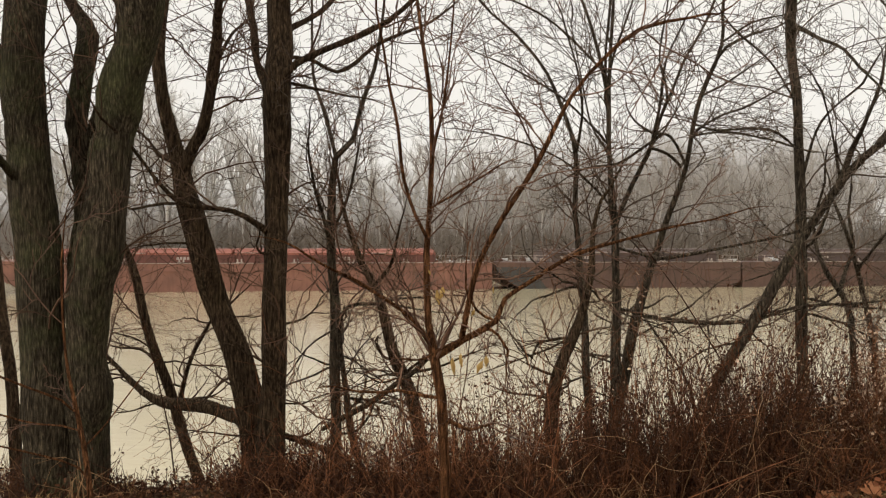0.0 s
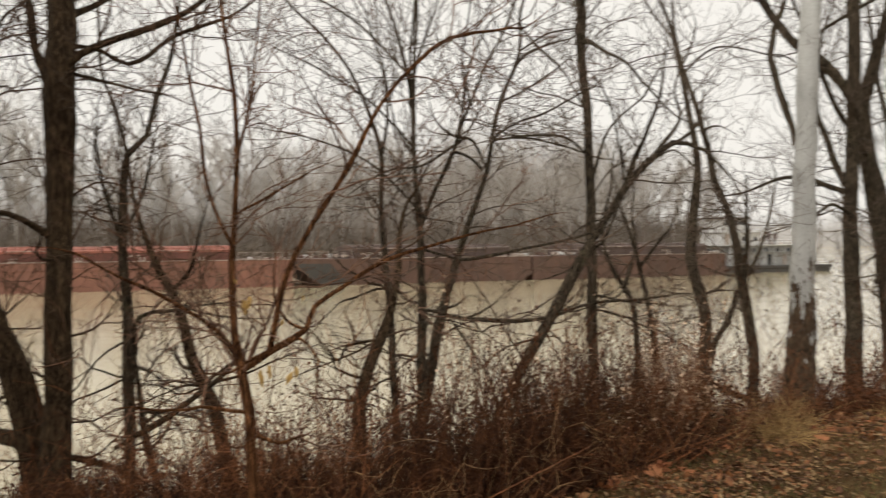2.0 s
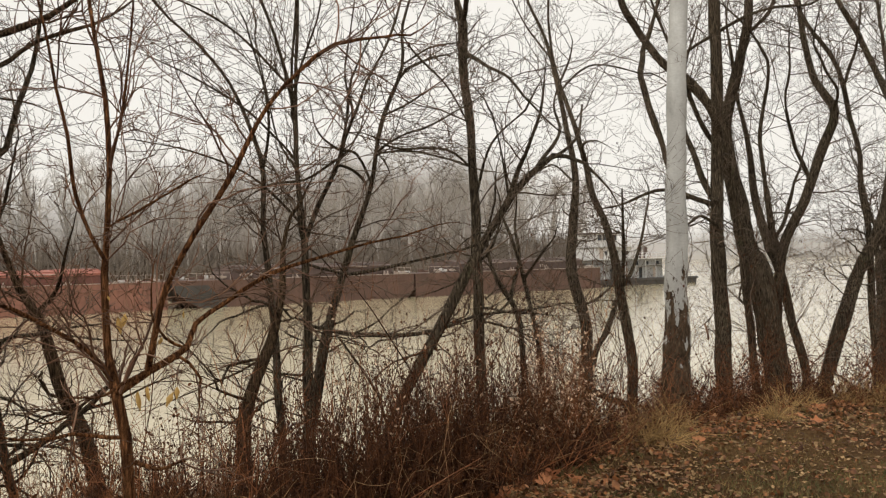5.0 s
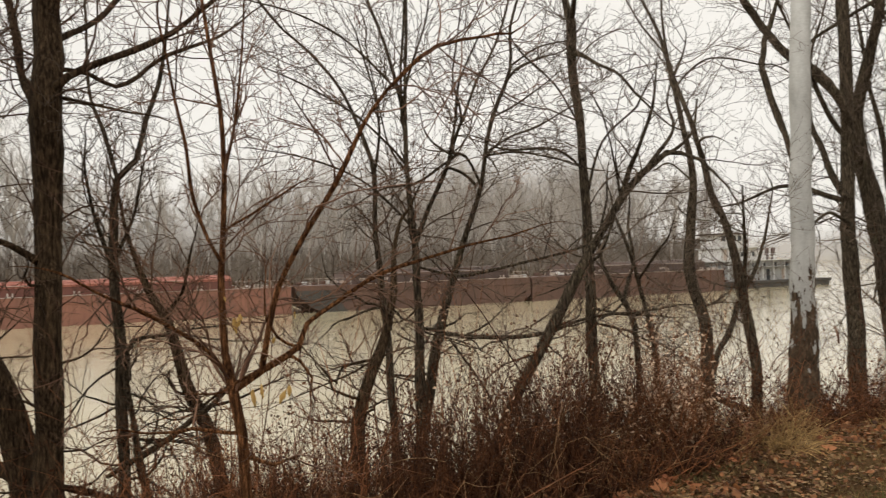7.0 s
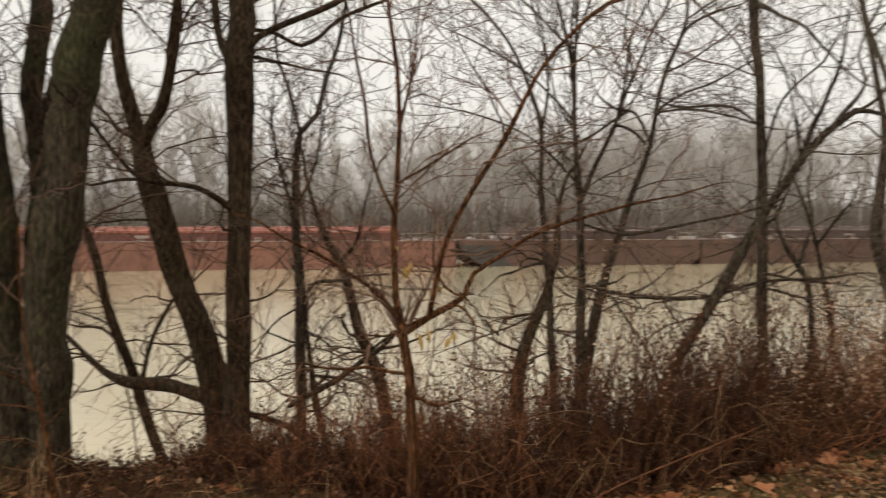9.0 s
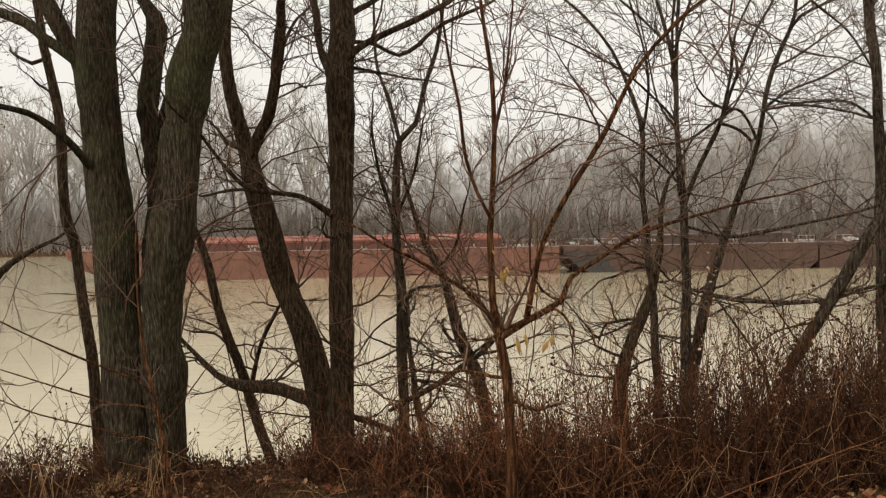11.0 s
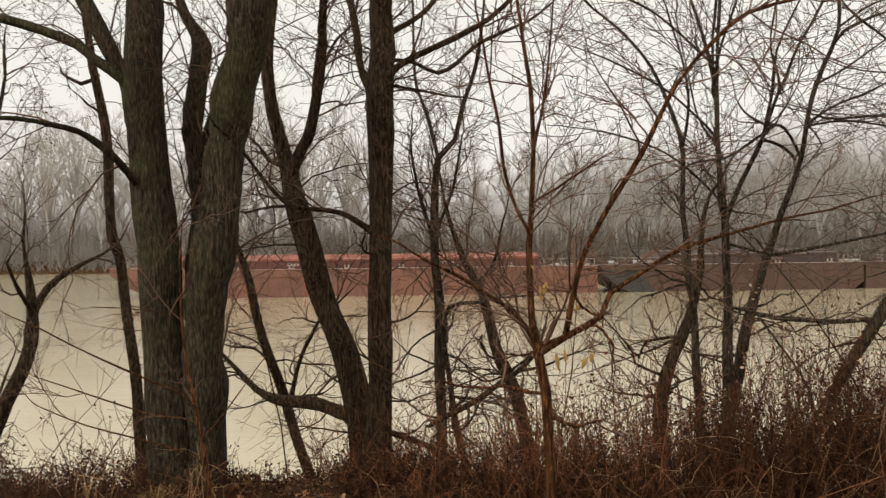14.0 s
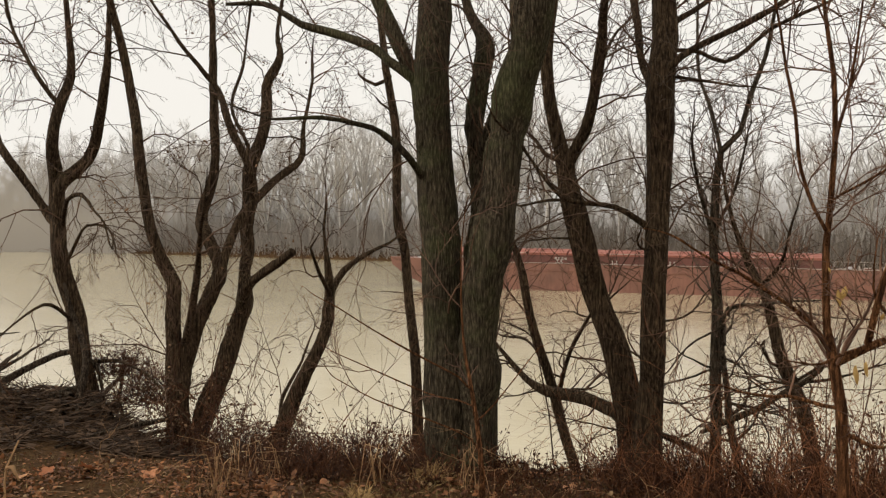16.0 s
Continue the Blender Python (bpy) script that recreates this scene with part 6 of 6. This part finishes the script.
def litter(name, label, mat, seed, beds, sizes, wide):
    """Dead leaves, heaped towards the bank's edge."""
    rnd = np.random.default_rng(seed)
    w = Wood()
    for turns, away, n in beds:
        for _ in range(n):
            t = rnd.uniform(*turns)
            edge = float(np.interp(t, EDGE_TURN, EDGE_AWAY))
            by_edge = rnd.random() < 0.62
            a = edge - min(abs(rnd.normal(0, wide)), edge - away[0]) if by_edge else rnd.uniform(away[0], edge)
            x, y, z = spot(t, a + rnd.uniform(-0.2, 0.5))
            patch = noise.noise((x * 1.3, y * 1.3, 17))
            if patch < -0.12 and rnd.random() < 0.75:
                continue
            heap = 0.1 * max(0.0, patch + 0.2) * rnd.random() if by_edge else 0.0
            w.leaf(np.array([x, y, z + 0.01 + heap]), rnd.uniform(*sizes) * (1.5 if rnd.random() < 0.12 else 1), rnd, rnd.random() < 0.7)
    tagged(part(name, w.mesh(), mat, None), label, "leaves", kind="stuff")


litter("leaf_litter", "brown and russet dead leaves heaped on the ground", LITTER_LEAF, 33, (((-62, -4), (2.8, 14.5), 19000), ((-4, 40), (3.2, 7.0), 3800)), (0.02, 0.05), 1.0)
litter("small_leaf_litter", "small crumbled brown leaves matted on the ground", LITTER_LEAF, 39, (((36, 66), (3.6, 8.0), 12000),), (0.012, 0.034), 1.6)
litter("pale_litter", "small pale dead leaves scattered over the ground", PALE_LEAF, 37, (((-62, -10), (2.8, 14.5), 8000), ((-4, 64), (3.2, 6.6), 1300)), (0.012, 0.045), 2.2)


def lobed_leaf(seed):
    """A big curled five-lobed leaf."""
    rnd = np.random.default_rng(seed)
    bm = bmesh.new()
    mid = bm.verts.new((0, 0, 0.012))
    ring = []
    for i in range(20):
        a = 2 * math.pi * i / 20
        r = 0.5 * (0.62 + 0.38 * abs(math.cos(2.5 * (a - math.pi)))) * (0.55 if i in (0, 19) else 1) * rnd.uniform(0.9, 1.1)
        ring.append(bm.verts.new((r * math.cos(a), r * math.sin(a), 0.02 + 0.28 * r * r * (1 + math.sin(2 * a + seed)) + rnd.uniform(0, 0.04))))
    for i in range(20):
        bm.faces.new((mid, ring[i], ring[(i + 1) % 20]))
    me = bpy.data.meshes.new("fallen_leaf")
    bm.to_mesh(me)
    bm.free()
    me.materials.append(BIG_LEAF)
    return me


m = Nodes("sycamore_leaf", 0.6, spec=0.3)
c = m.ramp(m.random(), (0.0, (0.24, 0.075, 0.027)), (0.5, (0.45, 0.18, 0.075)), (1.0, (0.56, 0.34, 0.17)))
m.colour(m.mix(0.5, c, m.ramp(m.noise(9, 4), (0.3, (0.6, 0.6, 0.6)), (0.7, (1.25, 1.2, 1.15))), "MULTIPLY"))
BIG_LEAF = m.mat
shapes = [lobed_leaf(k) for k in range(5)]
rnd = np.random.default_rng(35)
for i in range(290):
    t = rnd.normal(-14, 4) if i < 110 else rnd.uniform(-50, -12) if i < 272 else rnd.uniform(10, 60)
    edge = float(np.interp(t, EDGE_TURN, EDGE_AWAY))
    x, y, z = spot(t, rnd.normal(4.72, 0.17) if i < 110 else max(3.0, edge - abs(rnd.normal(0, 0.7)) + 0.1))
    ob = tagged(new("fallen_leaf", shapes[int(rnd.integers(5))]), "large curled brown leaf lying on the ground", "leaf", "large fallen leaves")
    ob.location = (x, y, z + 0.015)
    ob.rotation_euler = (rnd.normal(0, 0.3), rnd.normal(0, 0.3), rnd.uniform(0, 6.28))
    k = rnd.uniform(0.06, 0.17)
    ob.scale = (k, k, k)


# ---- driftwood and sticks caught on the bank ----
DRIFT = bark("weathered_driftwood", (0.05, 0.038, 0.027), (0.17, 0.13, 0.095), (0.09, 0.075, 0.05), 40.0, 0.7)
rnd = np.random.default_rng(51)
for i in range(34):
    t, a = rnd.uniform(44.5, 60), rnd.uniform(7.6, 9.6)
    x, y, z = spot(t, a)
    w = Wood()
    long, r = rnd.uniform(0.5, 1.7), rnd.uniform(0.01, 0.04)
    way = np.array([rnd.normal(-0.8, 0.35), rnd.normal(0.5, 0.4), rnd.normal(0.02, 0.04)])
    w.tube(shoot(rnd, (0, 0, 0), way, long, r, 0.35, 0.0, 7, r * 0.4, 0.5), 8, 0.06, rnd, True)
    ob = tagged(part("driftwood_log", w.mesh(), DRIFT, None), "weathered driftwood branch lying on the bank", "driftwood", "driftwood on the bank")
    ob.location = (x, y, z + r * 0.8 + 0.04)


def stick_pile():
    """A flat mat of sticks, bark and dead leaves left by a flood."""
    rnd = np.random.default_rng(53)
    w, dry = Wood(), Wood()
    for _ in range(6400):
        t = rnd.uniform(41, 66)
        far = rnd.uniform(6.9 + 0.25 * math.sin(t * 0.9), 10.0)
        x, y, z = spot(t, far)
        heap = 0.14 * max(0.0, noise.noise((x * 1.1, y * 1.1, 4)) + 0.5)
        up = z + heap * rnd.random()
        w.tube(shoot(rnd, (x, y, up), (rnd.normal(0, 1), rnd.normal(0, 1), rnd.normal(0, 0.09)), rnd.uniform(0.1, 0.45), rnd.uniform(0.002, 0.009), 0.3, 0.0, 3, 0.0015, 0.5), 3)
        dry.leaf(np.array([x, y, up]) + rnd.normal(0, 0.03, 3), rnd.uniform(0.03, 0.09), rnd, True)
    ob = tagged(part("stick_debris", w.mesh(), STICK, None), "dark mat of sticks and flood debris on the bank", "debris", kind="stuff")
    part("dead_leaves", dry.mesh(), STICK, ob)["kind"] = "stuff"


STICK = plain("old_stick", (0.03, 0.017, 0.009), (0.13, 0.075, 0.04), 6, 0.85, by_island=True, bump=0, spread=0.7)
stick_pile()


def lone_stick(name, label, mat, points, sides=6):
    w = Wood()
    rnd = np.random.default_rng(len(name) + len(points))
    q = smooth_path(points, 0.08)
    w.tube(q, sides, 0.06, rnd, True)
    base = points[0][:3]
    tagged(part(name, w.mesh(base), mat, None), label, "stick", "sticks leaning on the bank").location = base


def on(turn, away, up, r):
    x, y, z = spot(turn, away)
    return x, y, z + up, r


lone_stick("leaning_pole", "long grey branch leaning on the foot of a tree", DRIFT, [on(50.3, 6.9, 0.02, 0.012), on(46.8, 7.3, 0.14, 0.016), on(43.6, 7.7, 0.36, 0.02), on(42.6, 7.8, 0.47, 0.012)])
lone_stick("bent_root", "grey arched root standing out of the flood debris", DRIFT, [on(53.5, 8.6, 0.0, 0.035), on(51.5, 8.7, 0.25, 0.035), on(49.5, 8.7, 0.42, 0.03), on(48.0, 8.6, 0.36, 0.02), on(47.4, 8.6, 0.05, 0.015)])
lone_stick("bent_root", "grey arched root standing out of the flood debris", DRIFT, [on(49.0, 8.2, 0.0, 0.03), on(48.6, 8.4, 0.4, 0.03), on(49.4, 8.6, 0.78, 0.025), on(49.9, 8.6, 1.05, 0.012)])


def stalk_clump(turn, away, count, tall, seed):
    """Broken straw-coloured stalks, bent over at their tops."""
    rnd = np.random.default_rng(seed)
    x, y, z = spot(turn, away)
    w = Wood()
    for _ in range(count):
        a = rnd.uniform(0, 6.28)
        h = tall * rnd.uniform(0.45, 1.1)
        foot = np.array([rnd.normal(0, 0.05), rnd.normal(0, 0.05), -0.03])
        knee = foot + np.array([math.cos(a) * 0.25, math.sin(a) * 0.25, 0.8]) * h
        tip = knee + np.array([math.cos(a + rnd.normal(0, 0.6)), math.sin(a + rnd.normal(0, 0.6)), rnd.uniform(-0.9, 0.5)]) * h * rnd.uniform(0.2, 0.6)
        r = rnd.uniform(0.0018, 0.004)
        w.tube(np.array([(*foot, r), (*(foot * 0.4 + knee * 0.6), r), (*knee, r * 0.8), (*tip, r * 0.4)]), 4)
    tagged(part("straw_stalks", w.mesh(), CANE, None), "bent straw-coloured dead stalks on the bank top", "dead stalks", "clumps of dead stalks", "stuff").location = (x, y, z)


for i, (t, a, n, h) in enumerate(((52.6, 4.6, 7, 0.42), (51.0, 4.9, 5, 0.3), (41.2, 5.3, 16, 0.36), (39.6, 5.5, 14, 0.42), (38.2, 5.8, 12, 0.4), (36.6, 5.6, 9, 0.3), (29.5, 5.4, 14, 0.4), (24.0, 5.3, 14, 0.4))):
    stalk_clump(t, a, n, h, 120 + i)


lone_stick("long_cane", "long reddish cane lying arched over the leaf litter", BRAMBLE, [on(-8.0, 4.1, 0.02, 0.0034), on(-13.0, 4.3, 0.22, 0.0034), on(-18.5, 4.8, 0.3, 0.0028), on(-23.0, 5.5, 0.36, 0.002)], 5)


lone_stick("broken_stalk", "pale broken stalk standing in the leaf litter", CANE, [on(53.0, 5.0, -0.02, 0.006), on(53.15, 5.0, 0.2, 0.006), on(53.1, 5.0, 0.36, 0.006), on(52.45, 5.0, 0.5, 0.004)])
lone_stick("broken_stalk", "pale dry blade bent down from a broken stalk", CANE, [on(53.1, 5.0, 0.36, 0.008), on(52.8, 4.97, 0.37, 0.013), on(52.4, 4.93, 0.3, 0.004)])


def vine(turn, away, tall, seed):
    """A dead climber: thin stems with shrivelled leaves hanging about a trunk."""
    rnd = np.random.default_rng(seed)
    x, y, z = spot(turn, away)
    w, dry = Wood(), Wood()
    for _ in range(9):
        q = shoot(rnd, (rnd.normal(0, 0.16), rnd.normal(0, 0.08), -0.05), (rnd.normal(0, 0.2), rnd.normal(0, 0.2), 1), tall * rnd.uniform(0.5, 1.0), 0.006, 0.4, 0.1, 8, 0.0015, 0.6)
        w.tube(q, 4)
        for _ in range(11):
            k = int(rnd.integers(1, 8))
            spray(w, rnd, q[k, :3], (rnd.normal(0, 1), rnd.normal(0, 1), rnd.uniform(-0.8, 0.3)), rnd.uniform(0.1, 0.32), 0.003, 1, 3, -0.8, dry, 0.95)
    top = thing("dead_vine", x, y, z, "dead climbing vine with shrivelled leaves round the tree's foot", "vine", "dead vines")
    tagged(part("stem_tangle", w.mesh(), BRAMBLE_DARK, top), kind="stuff")
    tagged(part("foliage", dry.mesh(), DEAD_LEAF, top), kind="stuff")


for i, (t, a, h) in enumerate(((42.0, 7.7, 1.7), (40.6, 7.6, 1.5), (39.6, 7.5, 1.2), (37.6, 7.1, 0.9), (36.4, 7.0, 0.8))):
    vine(t, a, h, 140 + i)


# ---- distance behind the far shore: woods, mist painted in as pale colour and upward fade ----
def distant_woods(start, stop, away, flare, low, top, solid, crest_up):
    m = Nodes("misty_distance", 1.0, spec=0.0)
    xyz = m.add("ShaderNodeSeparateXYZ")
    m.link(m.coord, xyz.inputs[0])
    # paler to the left, where thicker mist is put into the colour
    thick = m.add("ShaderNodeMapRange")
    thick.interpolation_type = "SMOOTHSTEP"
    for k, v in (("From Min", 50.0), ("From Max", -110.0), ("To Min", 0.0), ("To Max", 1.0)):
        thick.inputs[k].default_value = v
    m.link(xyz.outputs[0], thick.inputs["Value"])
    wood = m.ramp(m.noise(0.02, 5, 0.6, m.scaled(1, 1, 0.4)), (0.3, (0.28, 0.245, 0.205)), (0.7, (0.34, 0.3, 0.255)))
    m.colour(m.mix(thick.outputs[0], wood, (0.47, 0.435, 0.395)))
    crest = m.add("ShaderNodeMapRange")
    crest.interpolation_type = "SMOOTHSTEP"
    for k, v in (("From Min", -60.0), ("From Max", 90.0), ("To Min", 0.0), ("To Max", crest_up)):
        crest.inputs[k].default_value = v
    m.link(xyz.outputs[0], crest.inputs["Value"])
    ragged = m.noise(0.06, 5, 0.6, m.scaled(1, 1, 0.25))
    height = m.add("ShaderNodeMath")
    height.operation = "SUBTRACT"
    m.link(xyz.outputs[2], height.inputs[0])
    m.link(crest.outputs[0], height.inputs[1])
    wavy = m.add("ShaderNodeMath")
    wavy.operation = "MULTIPLY_ADD"
    wavy.inputs[1].default_value = 26.0
    m.link(ragged, wavy.inputs[0])
    m.link(height.outputs[0], wavy.inputs[2])
    fade = m.add("ShaderNodeMapRange")
    fade.interpolation_type = "SMOOTHSTEP"
    for k, v in (("From Min", low), ("From Max", top), ("To Min", solid), ("To Max", 0.0)):
        fade.inputs[k].default_value = v
    m.link(wavy.outputs[0], fade.inputs["Value"])
    ends = m.add("ShaderNodeMapRange")
    ends.interpolation_type = "SMOOTHSTEP"
    for k, v in (("From Min", 150.0), ("From Max", 235.0), ("To Min", 1.0), ("To Max", 0.0 if flare else 1.0)):
        ends.inputs[k].default_value = v
    m.link(xyz.outputs[0], ends.inputs["Value"])
    both = m.add("ShaderNodeMath")
    both.operation = "MULTIPLY"
    m.link(fade.outputs[0], both.inputs[0])
    m.link(ends.outputs[0], both.inputs[1])
    m.link(both.outputs[0], m.bsdf.inputs["Alpha"])
    v, f = [], []
    for i in range(60):
        a = radians(start + (stop - start) * i / 59)
        r = away + max(0, i - 53) * flare
        v += [(-r * math.sin(a), r * math.cos(a), -3.8), (-r * math.sin(a), r * math.cos(a), top + 12)]
        if i:
            f.append((2 * i - 2, 2 * i, 2 * i + 1, 2 * i - 1))
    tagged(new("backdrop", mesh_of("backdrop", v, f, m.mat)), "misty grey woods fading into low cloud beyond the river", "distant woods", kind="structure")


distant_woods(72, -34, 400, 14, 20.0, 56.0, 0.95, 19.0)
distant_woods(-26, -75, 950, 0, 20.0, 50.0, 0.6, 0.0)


# ---- bushes on the bank lip ----
def bush(turn, away, drop, size, count, seed, label):
    rnd = np.random.default_rng(seed)
    x, y, z = spot(turn, away)
    w, dry = Wood(), Wood()
    for _ in range(count):
        a = rnd.uniform(0, 6.28)
        q0 = np.array([rnd.normal(0, 0.16), rnd.normal(0, 0.16), 0.0]) * size
        spray(w, rnd, q0, (math.cos(a) * 0.9, math.sin(a) * 0.9, rnd.uniform(0.3, 1.5)), size * rnd.uniform(0.4, 0.9), 0.004, 2, 3, 0.0, dry, 0.25)
    top = thing("bush", x, y, z + drop, label, "bush", "bushes on the bank lip")
    tagged(part("crown", w.mesh(), BRAMBLE_DARK, top), kind="stuff")
    if dry.n:
        tagged(part("foliage", dry.mesh(), DEAD_LEAF, top), kind="stuff")


for i, (t, a, d, k, n) in enumerate(((44.6, 8.6, 0.5, 0.8, 110), (46.8, 8.8, 0.45, 0.65, 70), (41.4, 7.7, 0.1, 0.7, 45), (41.0, 7.6, 0.1, 0.45, 25), (30.5, 6.7, 0.1, 0.45, 30), (27.0, 6.6, 0.05, 0.4, 25), (34.0, 6.8, 0.05, 0.4, 25), (8.0, 5.9, 0.1, 0.5, 40), (3.0, 5.7, 0.1, 0.5, 35), (-42.0, 13.0, 0.3, 0.9, 45), (-46.5, 14.5, 0.3, 1.0, 50))):
    bush(t, a, d, k, n, 70 + i, "twiggy brown bush with a few dead leaves on the bank lip")
